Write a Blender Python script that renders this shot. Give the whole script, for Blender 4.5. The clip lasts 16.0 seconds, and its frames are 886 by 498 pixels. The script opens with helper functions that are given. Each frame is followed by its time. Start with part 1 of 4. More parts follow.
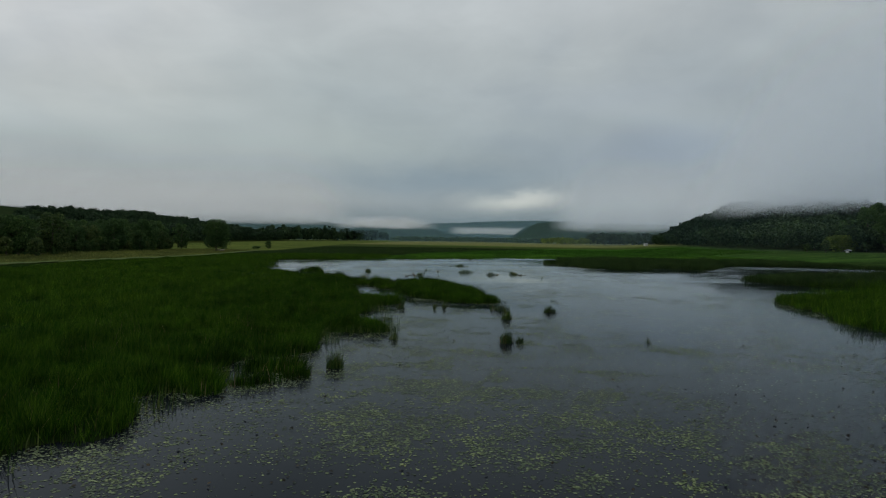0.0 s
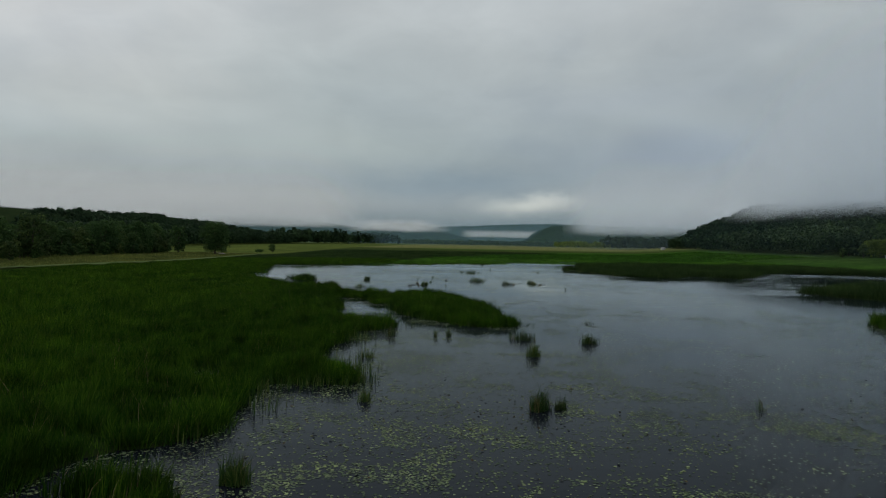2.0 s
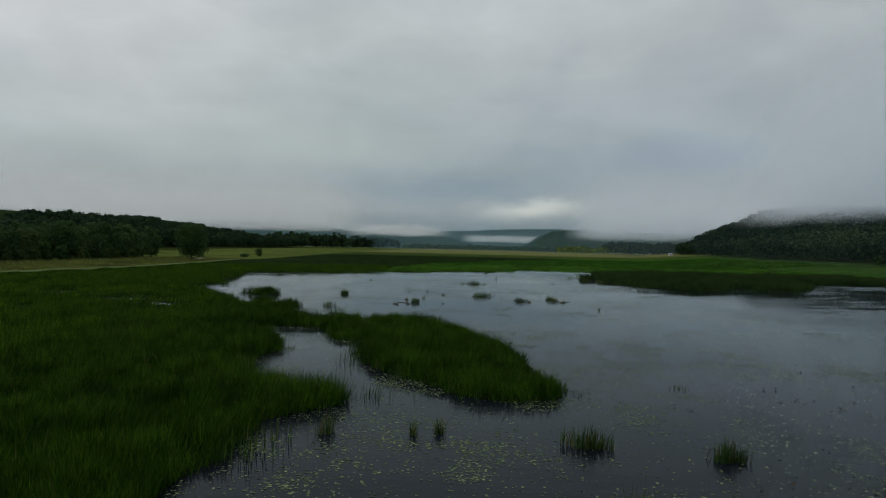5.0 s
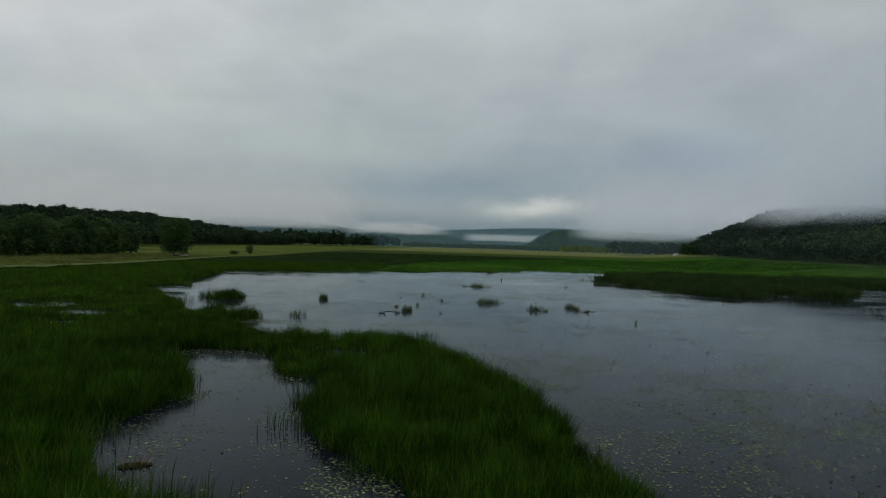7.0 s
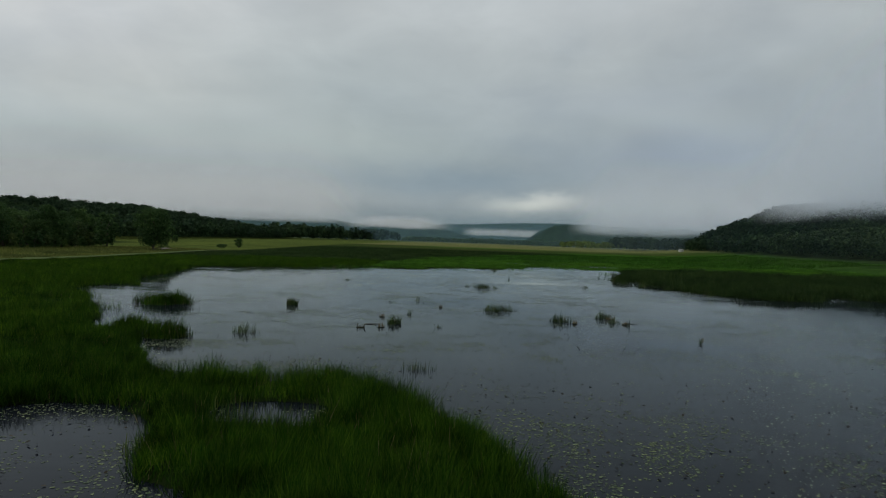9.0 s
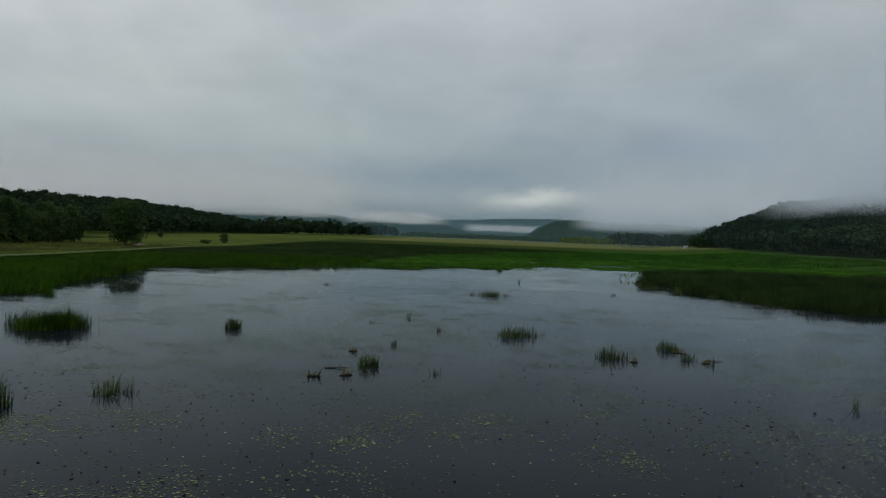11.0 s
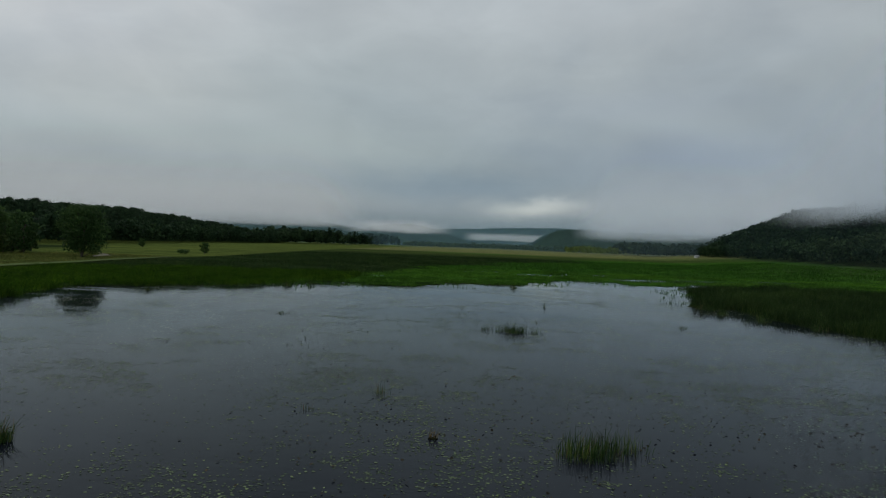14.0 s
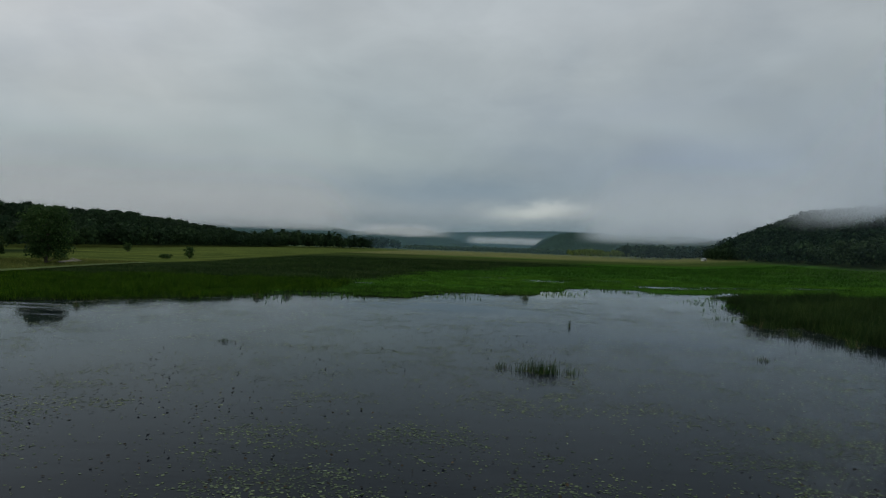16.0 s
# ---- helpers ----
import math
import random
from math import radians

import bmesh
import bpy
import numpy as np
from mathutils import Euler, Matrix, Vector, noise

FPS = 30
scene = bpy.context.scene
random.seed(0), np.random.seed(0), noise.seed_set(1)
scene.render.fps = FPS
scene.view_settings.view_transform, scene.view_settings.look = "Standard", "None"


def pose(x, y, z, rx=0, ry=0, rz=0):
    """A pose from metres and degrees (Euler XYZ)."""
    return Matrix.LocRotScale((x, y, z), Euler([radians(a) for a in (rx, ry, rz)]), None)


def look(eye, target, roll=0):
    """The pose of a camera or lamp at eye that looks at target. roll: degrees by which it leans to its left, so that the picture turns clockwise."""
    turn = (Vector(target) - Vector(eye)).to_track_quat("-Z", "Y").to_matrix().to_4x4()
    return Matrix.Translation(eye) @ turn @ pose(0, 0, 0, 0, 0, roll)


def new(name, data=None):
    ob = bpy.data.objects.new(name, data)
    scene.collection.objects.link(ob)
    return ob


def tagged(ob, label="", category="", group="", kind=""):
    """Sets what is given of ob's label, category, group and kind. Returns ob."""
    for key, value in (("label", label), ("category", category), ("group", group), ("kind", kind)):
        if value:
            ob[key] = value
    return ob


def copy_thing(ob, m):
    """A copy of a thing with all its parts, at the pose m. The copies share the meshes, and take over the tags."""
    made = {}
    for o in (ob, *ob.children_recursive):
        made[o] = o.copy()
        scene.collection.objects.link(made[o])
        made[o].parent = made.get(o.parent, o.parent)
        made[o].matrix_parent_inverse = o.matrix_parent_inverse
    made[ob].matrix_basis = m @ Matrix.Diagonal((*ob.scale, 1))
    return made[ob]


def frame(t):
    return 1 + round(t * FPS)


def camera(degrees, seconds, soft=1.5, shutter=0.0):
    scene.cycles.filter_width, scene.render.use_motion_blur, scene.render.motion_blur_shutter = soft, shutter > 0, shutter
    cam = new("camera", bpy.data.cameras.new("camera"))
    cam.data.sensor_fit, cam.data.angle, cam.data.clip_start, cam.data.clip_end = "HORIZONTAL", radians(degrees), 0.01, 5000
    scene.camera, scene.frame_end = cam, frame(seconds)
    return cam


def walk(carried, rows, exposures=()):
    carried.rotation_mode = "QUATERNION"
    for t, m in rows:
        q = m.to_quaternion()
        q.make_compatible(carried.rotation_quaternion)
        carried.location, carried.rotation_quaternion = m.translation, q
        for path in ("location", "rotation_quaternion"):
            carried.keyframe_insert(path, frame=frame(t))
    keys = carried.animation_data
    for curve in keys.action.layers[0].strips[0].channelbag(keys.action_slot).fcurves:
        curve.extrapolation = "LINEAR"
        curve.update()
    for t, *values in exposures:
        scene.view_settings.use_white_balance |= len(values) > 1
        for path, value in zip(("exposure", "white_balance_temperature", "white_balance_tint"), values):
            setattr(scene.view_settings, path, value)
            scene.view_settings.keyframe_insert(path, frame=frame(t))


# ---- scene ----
cam = camera(71.0, 16.0, soft=1.15)
METRES, EYE, TILT, LEAN, TURN = 125.0, 7.0, 0.0, 0.0, 0.0
ROWS = [
    (0.0, 0.0, 0.0, 0.0, 0.01, -0.88, -0.93),
    (0.5, 0.0017, 0.0301, 0.0011, 0.72, -0.88, -0.97),
    (1.0, 0.0032, 0.0608, 0.002, 1.16, -0.8, -0.97),
    (1.5, 0.0042, 0.0913, 0.0021, 1.15, -0.71, -1.05),
    (2.0, 0.005, 0.122, 0.0016, 1.13, -0.61, -1.08),
    (2.5, 0.0054, 0.1531, 0.0015, 1.13, -0.49, -1.09),
    (3.0, 0.0059, 0.1839, 0.0018, 1.14, -0.39, -1.11),
    (3.5, 0.0059, 0.2148, 0.0022, 1.14, -0.28, -1.15),
    (4.0, 0.0059, 0.2464, 0.0025, 1.16, -0.21, -1.19),
    (6.5, 0.0057, 0.4001, 0.0021, 1.25, -0.18, -1.63),
    (7.0, 0.0054, 0.4304, 0.0004, 1.27, -0.31, -1.73),
    (7.5, 0.0049, 0.4613, -0.001, 1.28, -0.42, -1.81),
    (8.0, 0.0044, 0.4934, -0.0014, 1.28, -0.55, -1.88),
    (8.5, 0.0039, 0.523, -0.0013, 1.28, -0.68, -1.96),
    (9.0, 0.0033, 0.5551, -0.0009, 1.28, -0.81, -2.02),
    (11.5, -0.0011, 0.7257, 0.0019, 1.18, -1.25, -2.22),
    (12.0, -0.0018, 0.7588, 0.0027, 1.2, -1.03, -2.25),
    (12.5, -0.0018, 0.7902, 0.0026, 1.26, -0.75, -2.24),
    (13.0, -0.0021, 0.8196, 0.0018, 1.3, -0.62, -2.22),
    (13.5, -0.0024, 0.8492, 0.0004, 1.35, -0.51, -2.19),
    (14.0, -0.0028, 0.8795, 0.0009, 1.39, -0.38, -2.15),
    (14.5, -0.0031, 0.9094, 0.0017, 1.41, -0.24, -2.11),
    (15.0, -0.0035, 0.9383, 0.002, 1.43, -0.17, -2.08),
    (15.5, -0.0039, 0.968, 0.0016, 1.45, -0.1, -2.01),
    (16.0, -0.0044, 0.9995, 0.0014, 1.48, -0.07, -1.99),
]
walk(cam, [(t, pose(0, 0, EYE, TILT, LEAN, TURN) @ pose(METRES * x, METRES * y, METRES * z, 90 + pitch, roll, yaw)) for t, x, y, z, yaw, pitch, roll in ROWS],
     exposures=((0.0, 0.04, 6680, 10), (9.0, 0.04, 6680, 10), (11.5, -0.03, 6500, 10), (16.0, -0.08, 6520, 10)))

# ---- world, sun ----
SUN_AZ, SUN_EL = radians(-62), radians(48)   # veiled sun, ahead and to the left
world = bpy.data.worlds.new("overcast_sky")
scene.world = world
world.use_nodes = True
wt = world.node_tree
wt.nodes.clear()


class Nodes:
    """Small helper that adds and links shader nodes in one tree."""

    def __init__(self, tree):
        self.tree = tree

    def add(self, kind, **props):
        n = self.tree.nodes.new(kind)
        for key, value in props.items():
            if key == "operation":
                n.operation = value
            elif key == "blend_type":
                n.blend_type = value
            elif key == "data_type":
                n.data_type = value
        return n

    def put(self, socket, value):
        if isinstance(value, bpy.types.NodeSocket):
            self.tree.links.new(value, socket)
        else:
            socket.default_value = value

    def math(self, op, a, b=0.0, c=0.0, clamp=False):
        n = self.add("ShaderNodeMath", operation=op)
        n.use_clamp = clamp
        for i, v in enumerate((a, b, c)):
            self.put(n.inputs[i], v)
        return n.outputs[0]

    def mix(self, f, a, b, blend="MIX"):
        n = self.add("ShaderNodeMix", data_type="RGBA", blend_type=blend)
        self.put(n.inputs[0], f)
        self.put(n.inputs[6], a)
        self.put(n.inputs[7], b)
        return n.outputs[2]

    def noise(self, vec, scale, detail=4.0, rough=0.55, distort=0.0):
        n = self.add("ShaderNodeTexNoise")
        if vec is not None:
            self.put(n.inputs["Vector"], vec)
        n.inputs["Scale"].default_value = scale
        n.inputs["Detail"].default_value = detail
        n.inputs["Roughness"].default_value = rough
        n.inputs["Distortion"].default_value = distort
        return n.outputs[0]

    def ramp(self, f, stops, smooth=False):
        n = self.add("ShaderNodeValToRGB")
        if smooth:
            n.color_ramp.interpolation = "EASE"
        el = n.color_ramp.elements
        while len(el) < len(stops):
            el.new(0.5)
        for e, (p, c) in zip(el, stops):
            e.position = p
            e.color = c if len(c) == 4 else (*c, 1)
        self.put(n.inputs[0], f)
        return n.outputs[0]

    def step(self, v, lo, hi):
        n = self.add("ShaderNodeMapRange")
        n.interpolation_type = "SMOOTHSTEP"
        self.put(n.inputs[0], v)
        self.put(n.inputs[1], lo)
        self.put(n.inputs[2], hi)
        return n.outputs[0]

    def scaled(self, vec, xyz, rot=(0, 0, 0)):
        n = self.add("ShaderNodeMapping")
        self.put(n.inputs[0], vec)
        n.inputs["Rotation"].default_value = rot
        n.inputs["Scale"].default_value = xyz
        return n.outputs[0]


def grey(v):
    return (v, v, v, 1)


w = Nodes(wt)
coord = w.add("ShaderNodeTexCoord").outputs["Generated"]
sep = w.add("ShaderNodeSeparateXYZ")
w.put(sep.inputs[0], coord)
dx, dy, dz = sep.outputs
sky = w.add("ShaderNodeTexSky")
sky.sky_type = "NISHITA"
sky.sun_disc = False
sky.sun_elevation, sky.sun_rotation = SUN_EL, SUN_AZ
clear = w.mix(1.0, sky.outputs[0], grey(0.1), "MULTIPLY")
# cloud deck: height gradient, then broad soft masses of cloud and finer folds drawn out sideways
warp = w.noise(w.scaled(coord, (1.0, 1.0, 2.2)), 3.0, 4.0, 0.55)
warp2 = w.noise(w.scaled(coord, (1.0, 1.0, 2.2), (0.4, 0.2, 0.9)), 6.0, 5.0, 0.6)
az = w.math("ADD", w.math("ARCTAN2", dx, dy), w.math("MULTIPLY", w.math("SUBTRACT", warp, 0.5), 0.30))
el = w.math("ADD", dz, w.math("MULTIPLY", w.math("SUBTRACT", warp2, 0.5), 0.055))
deck = w.ramp(dz, [(0.0, (0.265, 0.31, 0.345)), (0.05, (0.275, 0.325, 0.355)), (0.14, (0.345, 0.405, 0.425)), (0.34, (0.44, 0.485, 0.505)), (1.0, (0.39, 0.42, 0.44))])
CLOUDS = [  # bearing, height, half widths (degrees; height as sine), tint
    (-36, 0.33, 16, 0.16, (1.40, 1.32, 1.30)), (-30, 0.20, 14, 0.07, (1.12, 1.09, 1.06)), (-14, 0.24, 14, 0.10, (0.97, 0.985, 0.98)),
    (-34, 0.06, 18, 0.05, (1.08, 1.03, 1.0)), (5.5, 0.060, 3.6, 0.013, (1.75, 1.62, 1.46)), (9.0, 0.069, 3.0, 0.010, (1.35, 1.3, 1.25)),
    (0, 0.095, 15, 0.026, (0.76, 0.83, 0.90)), (20, 0.14, 12, 0.04, (0.77, 0.81, 0.93)), (15, 0.22, 10, 0.03, (0.93, 0.94, 0.98)), (-6, 0.15, 9, 0.035, (1.07, 1.06, 1.03)), (-25, 0.11, 9, 0.025, (0.93, 0.95, 0.96)), (25, 0.060, 13, 0.034, (1.16, 1.08, 1.06)),
    (4, 0.035, 12, 0.012, (0.88, 0.92, 0.95)), (-20, 0.045, 10, 0.02, (1.08, 1.05, 1.03)), (33, 0.17, 8, 0.05, (0.95, 0.95, 0.98)), (8, 0.36, 14, 0.06, (1.06, 1.06, 1.07))]
for ca, ce, wa, we, tint in CLOUDS:
    ua = w.math("DIVIDE", w.math("SUBTRACT", az, radians(ca)), radians(wa))
    ue = w.math("DIVIDE", w.math("SUBTRACT", el, ce), we)
    q = w.math("ADD", w.math("MULTIPLY", ua, ua), w.math("MULTIPLY", ue, ue))
    g = w.math("EXPONENT", w.math("MULTIPLY", q, -1.0))
    deck = w.mix(1.0, deck, w.mix(g, grey(1.0), (*tint, 1)), "MULTIPLY")
fold = w.noise(w.scaled(coord, (1.0, 1.0, 2.0), (0.0, 0.16, 0.0)), 2.6, 5.0, 0.5, 0.3)
fold2 = w.noise(w.scaled(coord, (1.0, 1.0, 2.2), (0.0, 0.22, 0.3)), 6.0, 6.0, 0.55, 0.4)
deck = w.mix(1.0, deck, w.ramp(fold, [(0.30, (0.87, 0.89, 0.92)), (0.5, (1, 1, 1)), (0.70, (1.10, 1.09, 1.08))]), "MULTIPLY")
deck = w.mix(1.0, deck, w.ramp(fold2, [(0.3, grey(0.93)), (0.7, grey(1.06))]), "MULTIPLY")
dome = w.mix(0.94, clear, deck)
back = w.add("ShaderNodeBackground")
w.put(back.inputs[0], dome)
back.inputs[1].default_value = 1.0
w.put(w.add("ShaderNodeOutputWorld").inputs[0], back.outputs[0])

sun_data = bpy.data.lights.new("sun", "SUN")
sun_data.energy, sun_data.angle, sun_data.color = 0.6, radians(50), (1.0, 0.97, 0.92)
sun_ob = new("sun", sun_data)
sun_ob.matrix_world = look((0, 0, 0), (-math.sin(-SUN_AZ) * -1 * math.cos(SUN_EL), -math.cos(SUN_AZ) * math.cos(SUN_EL), -math.sin(SUN_EL)))
sun_ob.location = (-200, 100, 200)

# ---- materials ----


def material(name):
    m = bpy.data.materials.new(name)
    m.use_nodes = True
    m.node_tree.nodes.clear()
    return m, Nodes(m.node_tree)


def finish(n, shader):
    n.put(n.add("ShaderNodeOutputMaterial").inputs[0], shader)


def principled(n, colour, rough=0.8, spec=0.3, normal=None):
    p = n.add("ShaderNodeBsdfPrincipled")
    n.put(p.inputs["Base Color"], colour)
    n.put(p.inputs["Roughness"], rough)
    n.put(p.inputs["Specular IOR Level"], spec)
    if normal is not None:
        n.put(p.inputs["Normal"], normal)
    return p.outputs[0]


def bump(n, height, strength, distance):
    b = n.add("ShaderNodeBump")
    b.inputs["Strength"].default_value = strength
    b.inputs["Distance"].default_value = distance
    n.put(b.inputs["Height"], height)
    return b.outputs[0]


def place(n):
    return n.add("ShaderNodeNewGeometry").outputs["Position"]


def leafy(name, dark, mid, light, patch=0.15, glow=0.35, spec=0.06, mottle=0.28):
    """Foliage: each leaf or blade its own tint, broad patches over the plants, some light passing through."""
    m, n = material(name)
    each = n.add("ShaderNodeNewGeometry").outputs["Random Per Island"]
    col = n.ramp(each, [(0.0, dark), (0.5, mid), (0.86, light), (1.0, tuple(min(1.0, v * 1.6) for v in light))])
    big = n.noise(place(n), patch, 3.0, 0.6)
    col = n.mix(1.0, col, n.ramp(big, [(0.32, (0.62, 0.66, 0.7)), (0.5, (1, 1, 1)), (0.68, (1.35, 1.28, 1.1))]), "MULTIPLY")
    fine = n.noise(place(n), patch * 6.0, 2.0, 0.6)
    col = n.mix(1.0, col, n.ramp(fine, [(0.3, grey(1 - mottle)), (0.7, grey(1 + mottle))]), "MULTIPLY")
    own = n.add("ShaderNodeObjectInfo").outputs["Random"]
    col = n.mix(1.0, col, n.ramp(own, [(0.0, (0.75, 0.8, 0.85)), (1.0, (1.25, 1.15, 1.1))]), "MULTIPLY")
    body = principled(n, col, 0.6, spec)
    thin = n.add("ShaderNodeBsdfTranslucent")
    n.put(thin.inputs[0], col)
    mx = n.add("ShaderNodeMixShader")
    mx.inputs[0].default_value = glow
    n.put(mx.inputs[1], body)
    n.put(mx.inputs[2], thin.outputs[0])
    finish(n, mx.outputs[0])
    return m


GRASS = leafy("marsh_grass_green", (0.008, 0.034, 0.002), (0.022, 0.071, 0.004), (0.059, 0.115, 0.010), 0.14, 0.33, 0.05, 0.5)
SEDGE = leafy("tall_dark_sedge", (0.014, 0.037, 0.010), (0.023, 0.053, 0.014), (0.046, 0.074, 0.022), 0.06)
FIELD = leafy("bright_wild_rice", (0.026, 0.085, 0.008), (0.042, 0.125, 0.012), (0.068, 0.165, 0.02), 0.05, mottle=0.45)
HAY = leafy("pale_meadow_grass", (0.085, 0.115, 0.028), (0.13, 0.16, 0.042), (0.19, 0.205, 0.066), 0.08)
REED = leafy("bulrush_green", (0.02, 0.05, 0.012), (0.035, 0.085, 0.02), (0.09, 0.12, 0.035), 0.5)
DEAD = leafy("dead_straw_stems", (0.09, 0.075, 0.04), (0.14, 0.11, 0.06), (0.22, 0.18, 0.10), 0.5, 0.2)
LEAF = leafy("broadleaf_foliage", (0.034, 0.076, 0.025), (0.045, 0.095, 0.030), (0.064, 0.116, 0.037), 0.10, 0.4, mottle=0.2)
LEAF_PALE = leafy("pale_willow_foliage", (0.036, 0.07, 0.025), (0.055, 0.095, 0.03), (0.085, 0.125, 0.04), 0.2)
WOODS = leafy("woodland_foliage", (0.024, 0.047, 0.024), (0.030, 0.058, 0.028), (0.042, 0.074, 0.033), 0.03, 0.3, 0.02)
LEAF_YELLOW = leafy("yellow_green_foliage", (0.09, 0.14, 0.02), (0.14, 0.20, 0.03), (0.2, 0.26, 0.05), 0.2, 0.45)
PADS = leafy("lily_pad_green", (0.036, 0.064, 0.030), (0.084, 0.128, 0.056), (0.180, 0.228, 0.098), 0.35, 0.15, 0.3)
PAD_DARK = leafy("withered_pad_brown", (0.02, 0.018, 0.012), (0.03, 0.026, 0.016), (0.06, 0.045, 0.025), 0.4, 0.1)


def bark_material():
    m, n = material("grey_brown_bark")
    p = place(n)
    grain = n.noise(n.scaled(p, (6, 6, 1)), 1.5, 5.0, 0.6)
    col = n.ramp(grain, [(0.3, (0.05, 0.042, 0.034)), (0.7, (0.14, 0.12, 0.10))])
    finish(n, principled(n, col, 0.9, 0.2, bump(n, grain, 0.6, 0.05)))
    return m


BARK = bark_material()


def water_material():
    m, n = material("still_marsh_water")
    p = place(n)
    wind = n.noise(n.scaled(p, (0.016, 0.05, 1.0)), 1.0, 4.0, 0.55, 0.6)
    gust = n.noise(n.scaled(p, (0.07, 0.42, 1.0), (0, 0, 0.12)), 1.0, 4.0, 0.6, 0.8)
    wind = n.math("MULTIPLY_ADD", n.math("SUBTRACT", gust, 0.5), 0.85, wind)
    ripple = n.noise(n.scaled(p, (1.0, 2.6, 1.0)), 2.2, 3.0, 0.5)
    swell = n.noise(n.scaled(p, (0.25, 0.8, 1.0)), 1.0, 3.0, 0.5)
    high = n.math("ADD", n.math("MULTIPLY", ripple, 0.35), swell)
    b = n.add("ShaderNodeBump")
    b.inputs["Distance"].default_value = 0.02
    n.put(b.inputs["Strength"], n.math("MULTIPLY_ADD", n.step(wind, 0.42, 0.62), 0.9, 0.14))
    n.put(b.inputs["Height"], high)
    mud = n.ramp(n.noise(n.scaled(p, (0.06, 0.06, 1)), 1.0, 4.0), [(0.35, (0.006, 0.008, 0.012)), (0.65, (0.011, 0.013, 0.019))])
    deep = n.add("ShaderNodeBsdfDiffuse")
    n.put(deep.inputs[0], mud)
    gloss = n.add("ShaderNodeBsdfGlossy")
    gloss.inputs[0].default_value = (0.865, 0.96, 1.0, 1)
    n.put(gloss.inputs["Roughness"], n.math("MULTIPLY_ADD", n.step(wind, 0.40, 0.66), 0.16, 0.02))
    n.put(gloss.inputs["Normal"], b.outputs[0])
    mirror = n.add("ShaderNodeFresnel")
    mirror.inputs[0].default_value = 1.131
    n.put(mirror.inputs[1], b.outputs[0])
    sh = n.add("ShaderNodeMixShader")
    n.put(sh.inputs[0], mirror.outputs[0])
    n.put(sh.inputs[1], deep.outputs[0])
    n.put(sh.inputs[2], gloss.outputs[0])
    finish(n, sh.outputs[0])
    return m


WATER = water_material()


def ground_material():
    """Ground sheet: the plant cover of each zone comes from the 'cover' colour of the mesh, broken up by two scales of grain."""
    m, n = material("marsh_and_meadow_ground")
    p = place(n)
    a = n.add("ShaderNodeVertexColor")
    a.layer_name = "cover"
    fine = n.noise(p, 1.3, 6.0, 0.65)
    drawn = n.noise(n.scaled(p, (0.03, 0.11, 1.0)), 1.0, 5.0, 0.6, 0.5)
    col = n.mix(1.0, a.outputs[0], n.ramp(fine, [(0.3, grey(0.55)), (0.7, grey(1.4))]), "MULTIPLY")
    col = n.mix(1.0, col, n.ramp(drawn, [(0.3, (0.55, 0.6, 0.65)), (0.5, (1, 1, 1)), (0.7, (1.6, 1.4, 1.2))]), "MULTIPLY")
    finish(n, principled(n, col, 1.0, 0.0, bump(n, fine, 0.8, 0.15)))
    return m


GROUND = ground_material()


def hill_material():
    m, n = material("wooded_hillside")
    p = place(n)
    v = n.add("ShaderNodeTexVoronoi")
    n.put(v.inputs["Vector"], p)
    v.inputs["Scale"].default_value = 0.11
    big = n.noise(p, 0.012, 4.0)
    col = n.ramp(n.noise(p, 0.15, 5.0, 0.6), [(0.3, (0.012, 0.028, 0.014)), (0.7, (0.03, 0.055, 0.024))])
    col = n.mix(1.0, col, n.ramp(big, [(0.35, grey(0.7)), (0.65, grey(1.25))]), "MULTIPLY")
    finish(n, principled(n, col, 1.0, 0.0, bump(n, v.outputs[0], 0.7, 5.0)))
    return m


HILL = hill_material()


def mist_material(name, low, high, top_lo, top_hi, dense, colour, scale, stretch=(1, 1, 2.5), bite=0.5):
    """Thin cloud and painted haze: see-through, thickening between two heights, thinning again above, torn by soft
    noise.
    """
    m, n = material(name)
    p = place(n)
    sx = n.add("ShaderNodeSeparateXYZ")
    n.put(sx.inputs[0], p)
    z = sx.outputs[2]
    tear = n.noise(n.scaled(p, stretch), scale, 5.0, 0.55, 0.6)
    zz = n.math("MULTIPLY_ADD", n.math("SUBTRACT", tear, 0.5), -bite * (high - low) * 2.0, z)
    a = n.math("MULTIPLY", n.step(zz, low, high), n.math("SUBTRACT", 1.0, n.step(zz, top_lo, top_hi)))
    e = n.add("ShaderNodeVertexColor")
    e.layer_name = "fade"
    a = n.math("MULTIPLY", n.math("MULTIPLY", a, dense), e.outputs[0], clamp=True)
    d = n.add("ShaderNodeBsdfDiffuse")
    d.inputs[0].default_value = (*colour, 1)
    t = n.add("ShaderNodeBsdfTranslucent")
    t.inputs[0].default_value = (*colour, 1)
    both = n.add("ShaderNodeMixShader")
    both.inputs[0].default_value = 0.85
    n.put(both.inputs[1], d.outputs[0])
    n.put(both.inputs[2], t.outputs[0])
    clear_bsdf = n.add("ShaderNodeBsdfTransparent")
    mx = n.add("ShaderNodeMixShader")
    n.put(mx.inputs[0], a)
    n.put(mx.inputs[1], clear_bsdf.outputs[0])
    n.put(mx.inputs[2], both.outputs[0])
    finish(n, mx.outputs[0])
    return m


